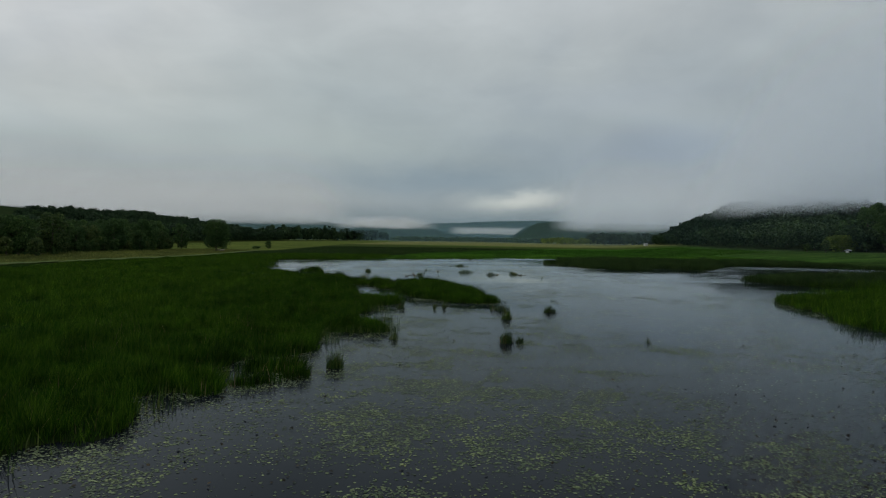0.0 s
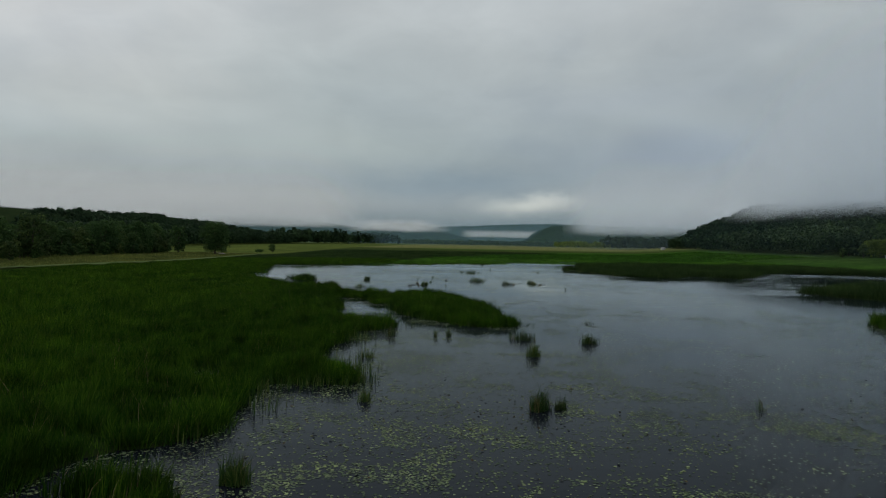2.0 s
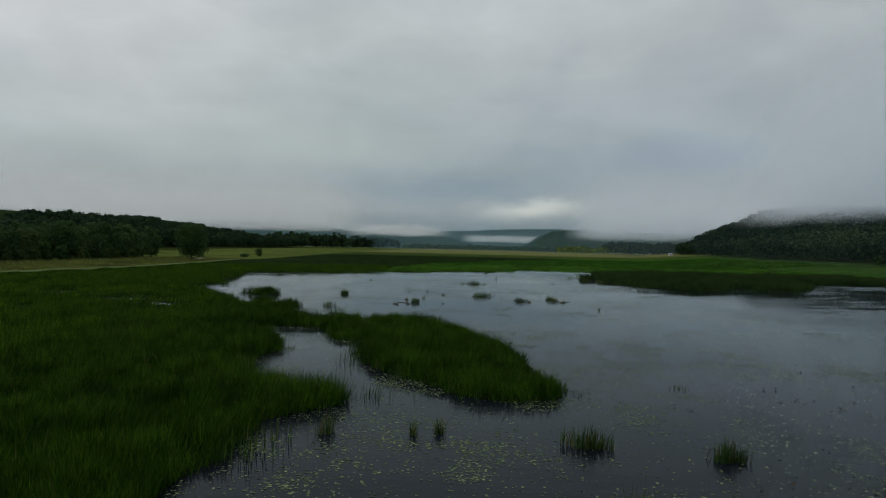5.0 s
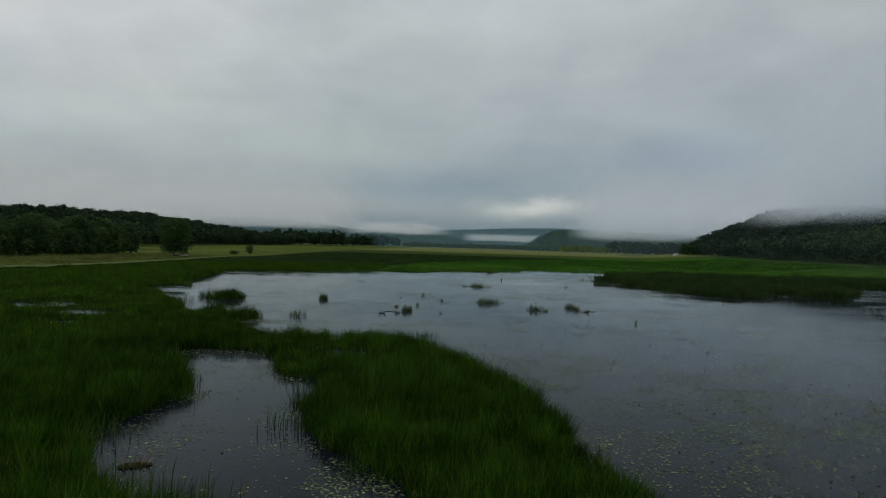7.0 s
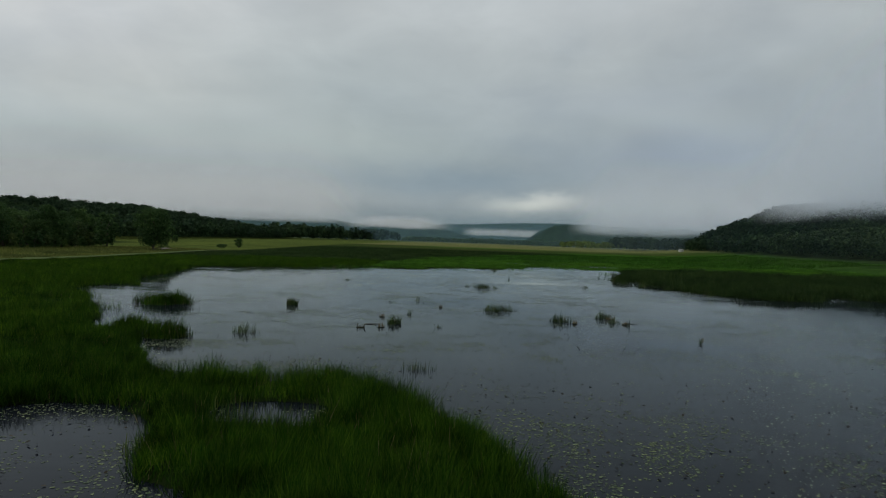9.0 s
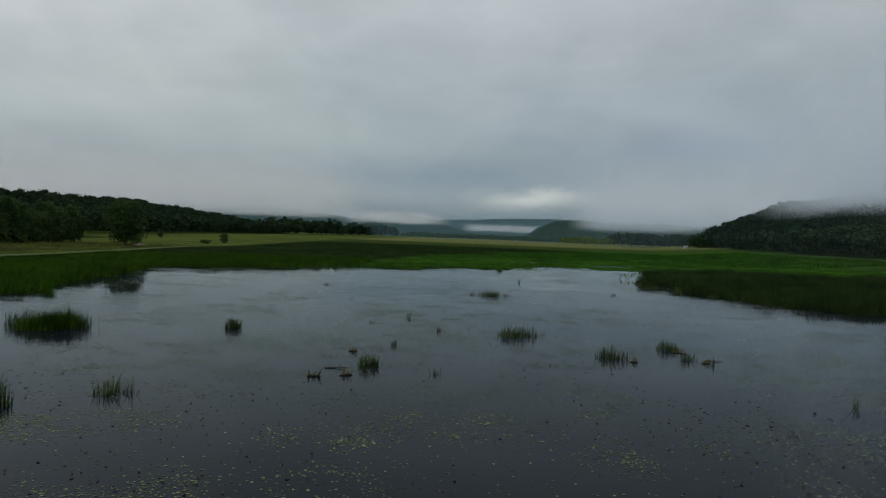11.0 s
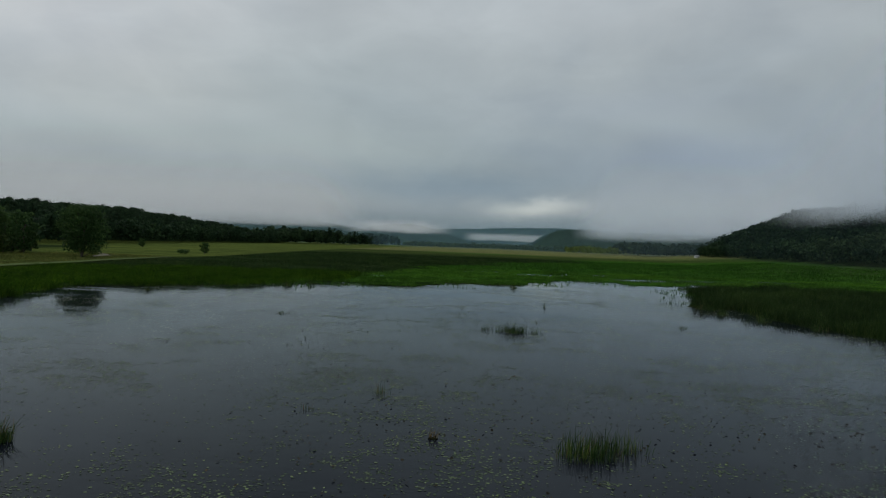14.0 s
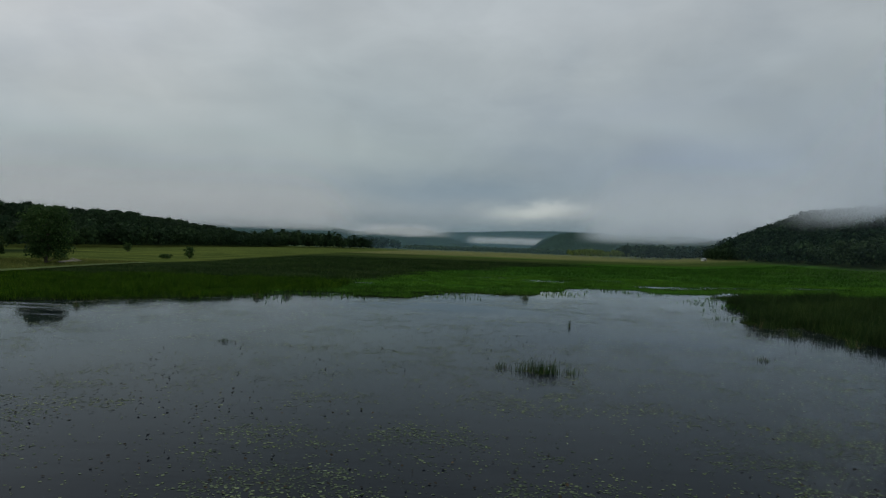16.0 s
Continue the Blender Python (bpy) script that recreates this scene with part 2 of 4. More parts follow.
def plain_material(name, colour, rough=0.6, wear=0.15):
    m, n = material(name)
    g = n.noise(place(n), 3.0, 5.0, 0.6)
    col = n.mix(1.0, (*colour, 1), n.ramp(g, [(0.3, grey(1 - wear)), (0.7, grey(1.0))]), "MULTIPLY")
    finish(n, principled(n, col, rough, 0.3 if rough < 0.9 else 0.02, bump(n, g, 0.2, 0.02)))
    return m


WHITE_PAINT = plain_material("weathered_white_paint", (0.75, 0.75, 0.73))
ROOF_GREY = plain_material("grey_metal_roof", (0.45, 0.46, 0.48), 0.5)
DARK_GLASS = plain_material("dark_window_glass", (0.02, 0.025, 0.03), 0.15)
SAND = plain_material("pale_river_sand", (0.22, 0.20, 0.17), 0.95)
TRACK = plain_material("dry_mown_track", (0.115, 0.16, 0.055), 1.0, 0.4)
DRIFT = plain_material("wet_grey_driftwood", (0.07, 0.058, 0.045), 0.7, 0.4)
MUCK = plain_material("floating_root_mat", (0.03, 0.03, 0.013), 0.9, 0.5)

# ---- tools for plan and meshes ----
rng = np.random.default_rng(7)


def hash2(ix, iy, seed):
    h = (ix.astype(np.int64) * 374761393 + iy.astype(np.int64) * 668265263 + seed * 974711) & 0x7FFFFFFF
    h = ((h ^ (h >> 13)) * 1274126177) & 0x7FFFFFFF
    return ((h ^ (h >> 16)) & 0xFFFF) / 65535.0


def vnoise(x, y, seed=0):
    ix, iy = np.floor(x), np.floor(y)
    fx, fy = x - ix, y - iy
    fx, fy = fx * fx * (3 - 2 * fx), fy * fy * (3 - 2 * fy)
    a, b = hash2(ix, iy, seed), hash2(ix + 1, iy, seed)
    c, d = hash2(ix, iy + 1, seed), hash2(ix + 1, iy + 1, seed)
    return (a * (1 - fx) + b * fx) * (1 - fy) + (c * (1 - fx) + d * fx) * fy


def fbm(x, y, scale, octaves=4, seed=0):
    x, y = np.asarray(x, float) / scale, np.asarray(y, float) / scale
    s, amp, tot = 0.0, 1.0, 0.0
    for k in range(octaves):
        s = s + amp * vnoise(x, y, seed + k * 17)
        tot += amp
        x, y, amp = x * 2.03 + 3.1, y * 2.03 + 7.7, amp * 0.5
    return s / tot


def smooth(v, lo, hi):
    t = np.clip((v - lo) / (hi - lo), 0, 1)
    return t * t * (3 - 2 * t)


def raw_mesh(name, verts, loops, sizes, mat, colours=None, layer="cover", flat=True):
    """A mesh from arrays: vertices, corner indices and the number of corners of each face."""
    me = bpy.data.meshes.new(name)
    verts = np.asarray(verts, np.float32)
    loops = np.asarray(loops, np.int32).ravel()
    sizes = np.asarray(sizes, np.int32)
    me.vertices.add(len(verts))
    me.vertices.foreach_set("co", verts.ravel())
    me.loops.add(len(loops))
    me.loops.foreach_set("vertex_index", loops)
    me.polygons.add(len(sizes))
    starts = np.concatenate(([0], np.cumsum(sizes)[:-1])).astype(np.int32)
    me.polygons.foreach_set("loop_start", starts)
    me.polygons.foreach_set("use_smooth", np.full(len(sizes), not flat))
    if colours is not None:
        at = me.color_attributes.new(layer, "FLOAT_COLOR", "POINT")
        at.data.foreach_set("color", np.asarray(colours, np.float32).ravel())
    me.materials.append(mat)
    me.update(calc_edges=True)
    me.validate()
    return me


def sheet(name, X, Y, Z, mat, colours=None, layer="cover"):
    """A mesh over a grid of points X, Y, Z of equal shape."""
    r, c = X.shape
    verts = np.stack([X, Y, Z], -1).reshape(-1, 3)
    i = np.arange(r * c).reshape(r, c)
    quads = np.stack([i[:-1, :-1], i[:-1, 1:], i[1:, 1:], i[1:, :-1]], -1).reshape(-1, 4)
    return raw_mesh(name, verts, quads, np.full(len(quads), 4), mat, None if colours is None else colours.reshape(-1, 4), layer, flat=False)


def part(name, bm, mat, parent, label=""):
    me = bpy.data.meshes.new(name)
    bm.to_mesh(me)
    bm.free()
    me.materials.append(mat)
    ob = new(name, me)
    ob.parent = parent
    return tagged(ob, label)


def mesh_part(name, me, parent, label=""):
    ob = new(name, me)
    ob.parent = parent
    return tagged(ob, label)


def rounded(points, closed=True, step=4):
    """A smooth curve through plan points (Catmull-Rom)."""
    p = np.array(points, float)
    n = len(p)
    out = []
    for i in range(n if closed else n - 1):
        if closed:
            a, b, c, d = p[i - 1], p[i], p[(i + 1) % n], p[(i + 2) % n]
        else:
            a, b, c, d = p[max(i - 1, 0)], p[i], p[i + 1], p[min(i + 2, n - 1)]
        for k in range(step):
            t = k / step
            out.append(0.5 * (2 * b + (c - a) * t + (2 * a - 5 * b + 4 * c - d) * t * t + (3 * b - a - 3 * c + d) * t ** 3))
    if not closed:
        out.append(p[-1])
    return np.array(out)


def outline_distance(px, py, poly):
    """Distance to a closed outline, negative inside it."""
    best = np.full(px.shape, 1e9)
    inside = np.zeros(px.shape, bool)
    n = len(poly)
    for i in range(n):
        ax, ay = poly[i]
        bx, by = poly[(i + 1) % n]
        ex, ey = bx - ax, by - ay
        t = np.clip(((px - ax) * ex + (py - ay) * ey) / (ex * ex + ey * ey + 1e-9), 0, 1)
        best = np.minimum(best, (px - ax - t * ex) ** 2 + (py - ay - t * ey) ** 2)
        if ay != by:
            inside ^= ((ay > py) != (by > py)) & (px < (bx - ax) * (py - ay) / (by - ay) + ax)
    return np.where(inside, -1, 1) * np.sqrt(best)


# ---- plan of the open water ----
WEST_SHORE = [(-17, -60), (-15.5, 0), (-14, 18.8), (-12, 20.6), (-11.6, 22), (-12.4, 24.4), (-13.8, 26), (-12.4, 27.4), (-10.4, 27.8), (-10.4, 29), (-12, 31), (-12, 33),
              (-11.3, 35.4), (-9, 36.4), (-8, 38.4), (-8.4, 45), (-6.8, 45.8), (-4, 46.3), (-4.8, 49), (-7, 52), (-7.2, 58), (-6.6, 64)]
POOL_SHORE = [(-4.4, 66.8), (-4.8, 68.4), (-9.2, 70.6), (-12.0, 75.5), (-12.2, 78.3), (-11.6, 80.6), (-11.6, 83), (-13.2, 86), (-15.3, 88), (-17.4, 90.4), (-16.4, 92.6)]
SPIT_SHORE = [(-14.6, 93.4), (-12.8, 93.4), (-10.4, 91.2), (-8.6, 88), (-8.2, 86.2), (-7.2, 85.8), (-5.6, 83.6), (-5.7, 81), (-5.1, 78.2), (-4.2, 76.2), (-1.3, 72.8), (0.8, 69.6), (4.2, 68.4),
              (6.4, 70.2), (6.3, 73.2), (5.3, 76.2), (5.2, 79), (4.4, 82.8), (3.4, 86), (1.8, 90.0), (-0.7, 94.2), (-3.6, 97.4), (-7.6, 99), (-12, 97.2), (-15.4, 100.2), (-17.2, 103.6)]
NORTH_SHORE = [(-18.8, 106.6), (-19.4, 108.4), (-22, 109.6), (-25.5, 112.6), (-27.5, 118), (-31.5, 123), (-34, 128), (-37, 132), (-43, 138), (-41, 144.8), (-37.6, 144.4), (-43, 152), (-45, 160), (-46, 169), (-48, 181), (-49, 189), (-43, 193),
               (-32, 202), (-25, 214), (-15, 214), (-9, 214), (-3, 221), (10, 228), (22, 248), (34, 252), (41, 244), (56, 252), (47, 230)]
EAST_SHORE = [(41, 214), (36.5, 196), (35, 178), (38, 166), (42, 158), (52, 158), (58, 166), (66, 160), (76, 171), (90, 193), (108, 196), (128, 188), (126, 150), (100, 141), (76, 134), (58, 120),
              (60, 106), (68, 96), (58, 88), (42, 78), (39.2, 66), (36.4, 56), (35.6, 49), (33, 30), (36, -60)]
POND = rounded(WEST_SHORE + POOL_SHORE + SPIT_SHORE + NORTH_SHORE + EAST_SHORE)
POOLS = [  # small openings in the reeds: x, y, half width, half depth, turn
    (-6.5, 92.6, 2.3, 2.1, 0.3), (-40.4, 114.6, 4.4, 3.2, 0.1), (-32.6, 109.4, 3.2, 2.2, 0.1), (-52, 121, 4.0, 2.6, 0.1), (-25.5, 104.5, 1.6, 1.5, 0.1), (-12.2, 47.2, 0.7, 1.4, 0.2), (-30, 103, 2.2, 1.0, 0.2), (-44.8, 103, 3.0, 1.3, 0.0), (-34.7, 109.8, 1.7, 1.0, 0.0), (-30.7, 117, 1.9, 1.1, 0.0), (-11.1, 40.7, 0.9, 0.7, 0.0), (-11.0, 44.6, 0.6, 1.1, 0.0),
    (46, 264, 9, 5.0, 0.1), (66, 272, 12, 5.0, 0.1), (22, 276, 8, 4.0, 0.0), (-8, 258, 5, 3.0, 0.2), (80, 250, 14, 5.0, 0.1), (104, 244, 14, 5.0, 0.1), (6, 284, 9, 4.0, 0.0),
    (90, 281, 11, 4.5, 0.1), (-22, 243, 6, 2.8, 0.1), (34, 286, 9, 3.0, 0.0)]
ISLETS = [(33.5, 194, 2.4, 3.5, 0.2)]
GX, GY, CELL = (-130.0, 150.0), (-60.0, 300.0), 0.5
gx = np.arange(GX[0], GX[1] + CELL, CELL)
gy = np.arange(GY[0], GY[1] + CELL, CELL)
MX, MY = np.meshgrid(gx, gy)


def oval(px, py, o):
    x, y, a, b, turn = o
    c, s = math.cos(turn), math.sin(turn)
    u, v = (px - x) * c + (py - y) * s, -(px - x) * s + (py - y) * c
    return (np.hypot(u / a, v / b) - 1) * min(a, b)


def shore_field():
    d = outline_distance(MX, MY, POND)
    d = d + (fbm(MX, MY * 1.6, 11.0, 4, 41) - 0.5) * 26 * smooth(MY, 195, 220) * smooth(MX, -40, -10)
    for o in POOLS:
        d = np.minimum(d, oval(MX, MY, o))
    for o in ISLETS:
        d = np.maximum(d, -oval(MX, MY, o))
    return d + (fbm(MX, MY, 3.0, 3, 5) - 0.5) * 1.5 + (fbm(MX, MY, 0.9, 2, 9) - 0.5) * 0.5


SHORE = shore_field()   # metres to the water's edge, positive on land


def land(x, y):
    fx = np.clip((np.asarray(x, float) - GX[0]) / CELL, 0, len(gx) - 1.001)
    fy = np.clip((np.asarray(y, float) - GY[0]) / CELL, 0, len(gy) - 1.001)
    ix, iy = fx.astype(int), fy.astype(int)
    u, v = fx - ix, fy - iy
    return (SHORE[iy, ix] * (1 - u) + SHORE[iy, ix + 1] * u) * (1 - v) + (SHORE[iy + 1, ix] * (1 - u) + SHORE[iy + 1, ix + 1] * u) * v


# west road bank, and the edges of the wooded slopes
def bank_x(y):
    return 4.0 + np.interp(y, [-200, 100, 190, 240, 270, 300, 360, 700, 1200, 5000], [-118, -98, -83, -85, -88, -88, -90, -112, -112, -112])


def slope_x(y):
    """Foot of the east hill."""
    return np.interp(y, [-500, 100, 250, 300, 432, 685, 820, 1000, 1400], [330, 260, 196, 182, 190, 262, 278, 340, 520])


def west_x(y):
    """Foot of the west hill."""
    return np.interp(y, [-500, 100, 480, 700, 1080, 1600, 2600], [-330, -330, -340, -315, -290, -420, -700])


def height(x, y):
    """Ground level."""
    near = (x > GX[0]) & (x < GX[1]) & (y > GY[0]) & (y < GY[1])
    d = np.where(near, land(x, y), 8.0)
    z = -0.5 + (0.70 - 0.07 * smooth(y, 190, 215) - 0.05 * smooth(-x, 16, 26) * smooth(y, 92, 104) * (1 - smooth(y, 145, 180))) * smooth(d, -1.15, 0.75) + ((fbm(x, y, 4.0, 3, 3) - 0.5) * 0.35 * smooth(d, 0.2, 3) + (fbm(x, y, 1.5, 2, 13) - 0.5) * 0.4 * smooth(d, 0.1, 1.2)) * (1 - 0.75 * smooth(y, 185, 205))
    b = bank_x(y) - x
    z = z + smooth(b, -3, 1.5) * 0.3 * smooth(y, -100, 0) * (1 - smooth(y, 285, 330))
    e = np.maximum(x - slope_x(y), 0)
    z = z + np.minimum(140 * (1 - np.exp(-(e / 260) ** 1.1)), 46 + 0.02 * e) * np.interp(y, [250, 420, 500, 620, 760], [0.25, 0.36, 0.50, 0.82, 1.0]) * smooth(e, 0, 30) + smooth(x - slope_x(y), -80, 0) * 4.0
    q = np.maximum(west_x(y) - x, 0)
    z = z + 78 * (1 - np.exp(-(q / 420) ** 1.1))
    return z


def dusky(x, y):
    """Where the far marsh is dark brown-green sedge, in drawn-out streaks."""
    streak = fbm(x * 0.35, y, 26, 3, 29)
    line = np.interp(x, [-90, -45, -30, -20, -8, 10, 40, 90], [190, 196, 212, 245, 290, 335, 410, 520])
    return smooth(y + (streak - 0.5) * 110, line - 12, line + 22) * (1 - smooth(y + (streak - 0.5) * 160, 560, 700)) * (1 - smooth(x, 40, 130))


# ---- ground, water ----


def spaced(lo, hi, fine_lo, fine_hi, fine, grow):
    out = list(np.arange(fine_lo, fine_hi + fine, fine))
    s, v = fine, out[-1]
    while v < hi:
        s *= grow
        v += s
        out.append(min(v, hi))
    s, v = fine, out[0]
    while v > lo:
        s *= grow
        v -= s
        out.insert(0, max(v, lo))
    return np.array(out)


def build_ground():
    xs = spaced(-4500, 4500, -60, 80, 1.15, 1.11)
    ys = spaced(-900, 4900, -20, 260, 1.25, 1.09)
    X, Y = np.meshgrid(xs, ys)
    Z = height(X, Y)
    marsh = np.array([0.013, 0.028, 0.007])
    col = np.broadcast_to(marsh, X.shape + (3,)).copy()

    def lay(mask, c):
        col[:] = col * (1 - mask[..., None]) + np.array(c) * mask[..., None]

    wob = (fbm(X, Y, 40, 4, 21) - 0.5) * 40
    lay(smooth(Y + wob * 0.4, 222, 240) * smooth(X, -45, -20), (0.032, 0.095, 0.012))
    lay(dusky(X, Y), (0.021, 0.036, 0.013))
    lay(smooth(Y + wob, 470, 620) * smooth(fbm(X * 0.4, Y, 60, 3, 27), 0.3, 0.6), (0.05, 0.075, 0.022))
    lay(smooth(Y + wob * 1.5, 640, 800), (0.15, 0.165, 0.065))
    lay(smooth(bank_x(Y) - X, 0, 4), (0.085, 0.115, 0.03))
    lay(smooth(X - slope_x(Y) + wob * 0.3, -90, -20) * (1 - smooth(Y, 380, 500)), (0.035, 0.07, 0.02))
    lay(smooth(X - slope_x(Y), -4, 6), (0.03, 0.045, 0.02))
    lay(smooth(-X, 150, 175) * (1 - smooth(Y, 380, 420)), (0.02, 0.034, 0.014))
    lay(smooth(west_x(Y) - X, -30, 0), (0.02, 0.034, 0.014))
    bed = land(X, Y)
    inside = (X > GX[0]) & (X < GX[1]) & (Y > GY[0]) & (Y < GY[1])
    lay(np.where(inside, 1 - smooth(bed, -0.4, 0.5), 0), (0.018, 0.016, 0.010))
    rgba = np.concatenate([col, np.ones(X.shape + (1,))], -1)
    tagged(new("ground", sheet("ground", X, Y, Z, GROUND, rgba)), "dark green marsh and meadow ground reaching the hills", "ground", kind="structure")


build_ground()


def build_track():
    """The pale mown track along the foot of the road bank."""
    v = np.linspace(20, 292, 150)
    u = np.linspace(-1, 1, 5)
    U, V = np.meshgrid(u, v)
    X = bank_x(V) - 1.8 + U * (1.5 + 0.4 * (fbm(V, U, 6, 2, 8) - 0.5))
    Z = height(X, V) + 0.16 + 0.05 * (1 - U ** 2)
    tagged(new("track", sheet("track", X, V, Z, TRACK)), "pale mown grass track along the marsh", "track", kind="structure")


build_track()


def build_water():
    X, Y = np.meshgrid(np.linspace(-125, 145, 28), np.linspace(-58, 299, 36))
    tagged(new("water", sheet("water", X, Y, np.zeros_like(X), WATER)), "still grey marsh water reflecting the overcast sky", "water", kind="structure")


build_water()

# ---- grasses ----


def blades(x, y, z, tall, wide, lean, bend=True):
    """Upright grass blades at the given feet: tapered, leaning, two-part when they stand near."""
    n = len(x)
    az = rng.normal(0, 1.7, n) + 2 * np.pi * 1.5 * vnoise(x / 2.3, y / 2.3, 3) + 1.0
    lx, ly = lean * np.cos(az) + 0.05 * tall, lean * np.sin(az) + 0.03 * tall
    fa = rng.uniform(0, np.pi, n)
    cx, cy = np.cos(fa) * wide / 2, np.sin(fa) * wide / 2
    foot = np.stack([x, y, z], -1)
    side = np.stack([cx, cy, np.zeros(n)], -1)
    tip = foot + np.stack([lx, ly, tall], -1)
    if bend:
        mid = foot + np.stack([lx * 0.32, ly * 0.32, tall * 0.58], -1)
        v = np.stack([foot - side, foot + side, mid + side * 0.8, mid - side * 0.8, tip], 1)
        base = np.arange(n)[:, None] * 5
        q = base + np.array([[0, 1, 2, 3]])
        t = base + np.array([[3, 2, 4]])
        loops = np.concatenate([q, t], 1).ravel()
        sizes = np.tile([4, 3], n)
    else:
        v = np.stack([foot - side, foot + side, tip], 1)
        loops = np.arange(3 * n)
        sizes = np.full(n, 3)
    return v.reshape(-1, 3), loops, sizes


def scatter(x0, x1, y0, y1, per_m2):
    n = int((x1 - x0) * (y1 - y0) * per_m2)
    return rng.uniform(x0, x1, n), rng.uniform(y0, y1, n)


def tufted(x, y, scale, seed):
    return fbm(x, y, scale, 3, seed)


def grass_field(name, label, box, per_m2, tall, wide, mat, keep, bend=True, edge=0.1, tuft=1.4):
    x, y = scatter(*box, per_m2)
    d = land(x, y)
    fringe = 0.25 + 0.95 * smooth(fbm(x, y, 2.6, 3, 19), 0.48, 0.68)
    ok = keep(x, y) & (d > edge - rng.uniform(0, 1, len(x)) ** 2.5 * fringe)
    x, y, d = x[ok], y[ok], d[ok]
    g = 0.55 * tufted(x, y, tuft, 31) + 0.45 * tufted(x, y, tuft * 2.7, 37)
    broad = tufted(x, y, 9.0, 77)
    thin = rng.uniform(0, 1, len(x)) < 0.3 + 1.2 * smooth(g, 0.3, 0.6)
    x, y, d, g, broad = x[thin], y[thin], d[thin], g[thin], broad[thin]
    h = tall * (1.75 * g - 0.12 + 0.4 * (broad - 0.5)) * rng.uniform(0.6, 1.15, len(x))
    h = h * (0.45 + 0.55 * smooth(np.abs(x - bank_x(y)), 2, 34)) * (0.62 + 0.76 * fbm(x, y, 0.5, 2, 15))
    h = h * (1 - 0.30 * smooth(-x, 14, 24) * smooth(y, 92, 104) * (1 - smooth(y, 128, 140)))
    z = np.maximum(height(x, y), -0.25) - 0.05
    v, l, s = blades(x, y, z, h, wide * rng.uniform(0.7, 1.3, len(x)), h * rng.uniform(0.05, 0.75, len(x)), bend)
    return tagged(new(name, raw_mesh(name, v, l, s, mat)), label, "marsh grass", kind="stuff")


grass_field("marsh_grass", "dense dark green marsh grass along the shore", (-31, 8, 4, 116), 270, 1.05, 0.034, GRASS, lambda x, y: (x < 9) & (rng.uniform(0, 1, len(x)) < smooth(x, -31, -20)), bend=False, tuft=0.95)
grass_field("marsh_grass", "dense dark green marsh grass reaching the road bank", (-86, -20, 10, 240), 60, 1.3, 0.045, GRASS,
            lambda x, y: (x > bank_x(y)) & (x > -1.0 * y - 8) & (rng.uniform(0, 1, len(x)) < 1 - smooth(x, -26, -20) * (y < 116)), bend=False, tuft=2.2)
grass_field("dead_grass", "scattered straw-coloured dead stems among the marsh grass", (-26, 8, 12, 116), 2.0, 1.1, 0.022, DEAD, lambda x, y: x < 9, bend=False)
grass_field("marsh_grass", "rough marsh grass beyond the near shore", (-118, -14, -40, 118), 3.0, 1.35, 0.22, GRASS,
            lambda x, y: (x > bank_x(y)) & ((x <= -1.0 * y - 8) | (y < 10)), bend=False)
grass_field("marsh_grass", "rough marsh grass on the open east side", (33, 149, -40, 150), 2.5, 1.35, 0.22, GRASS, lambda x, y: x >= np.minimum(1.0 * y + 10, 110), bend=False)
grass_field("marsh_grass", "green marsh grass on the east bank", (32, 90, 30, 104), 45, 1.4, 0.055, GRASS, lambda x, y: x < 1.0 * y + 10, bend=False)
grass_field("tall_sedge", "tall dark sedge standing in the water", (32, 130, 98, 250), 46, 1.55, 0.06, SEDGE,
            lambda x, y: (x < 0.85 * y + 8) & (y < 236 + (x - 50) * 0.1), bend=False, tuft=3.0)
grass_field("wild_rice", "bright green wild rice on the far shore", (-40, 130, 205, 300), 12, 0.48, 0.13, FIELD,
            lambda x, y: ((y > 226 + 8 * (fbm(x, y, 15, 2, 4) - 0.5)) | (x < 45)) & (dusky(x, y) < rng.uniform(0, 1, len(x))), bend=False, tuft=3.0)
grass_field("wild_rice", "darker green wild rice and sedge across the far marsh", (-88, 210, 299, 480), 2.0, 0.8, 0.22, FIELD, lambda x, y: (x > bank_x(y)) & (x < slope_x(y) - 20) & (dusky(x, y) < rng.uniform(0, 1, len(x))), bend=False, tuft=9.0)
grass_field("tall_sedge", "dusky brown-green sedge in streaks across the far marsh", (-90, 110, 200, 480), 4.5, 0.8, 0.2, SEDGE,
            lambda x, y: (x > bank_x(y)) & (dusky(x, y) > rng.uniform(0, 1, len(x))), bend=False, tuft=9.0)
grass_field("meadow_grass", "pale meadow grass on the road bank", (-118, -82, 110, 299), 14, 1.0, 0.12, HAY,
            lambda x, y: bank_x(y) - x > 3.4, bend=False, tuft=3.0)

# ---- hills and woods ----


def leaf_cards(centre, normal, size):
    """Small folded leaf sprays at the given points, facing roughly along normal."""
    n = len(centre)
    a = rng.normal(size=(n, 3))
    u = np.cross(normal, a)
    u /= np.linalg.norm(u, axis=1, keepdims=True) + 1e-9
    v = np.cross(normal, u)
    s = size[:, None]
    k = rng.uniform(0.55, 1.0, (n, 1))
    pts = np.stack([centre - u * s, centre - v * s * k + normal * s * 0.15, centre + u * s, centre + v * s * k - normal * s * 0.15], 1)
    loops = np.arange(4 * n)
    return pts.reshape(-1, 3), loops, np.full(n, 4)


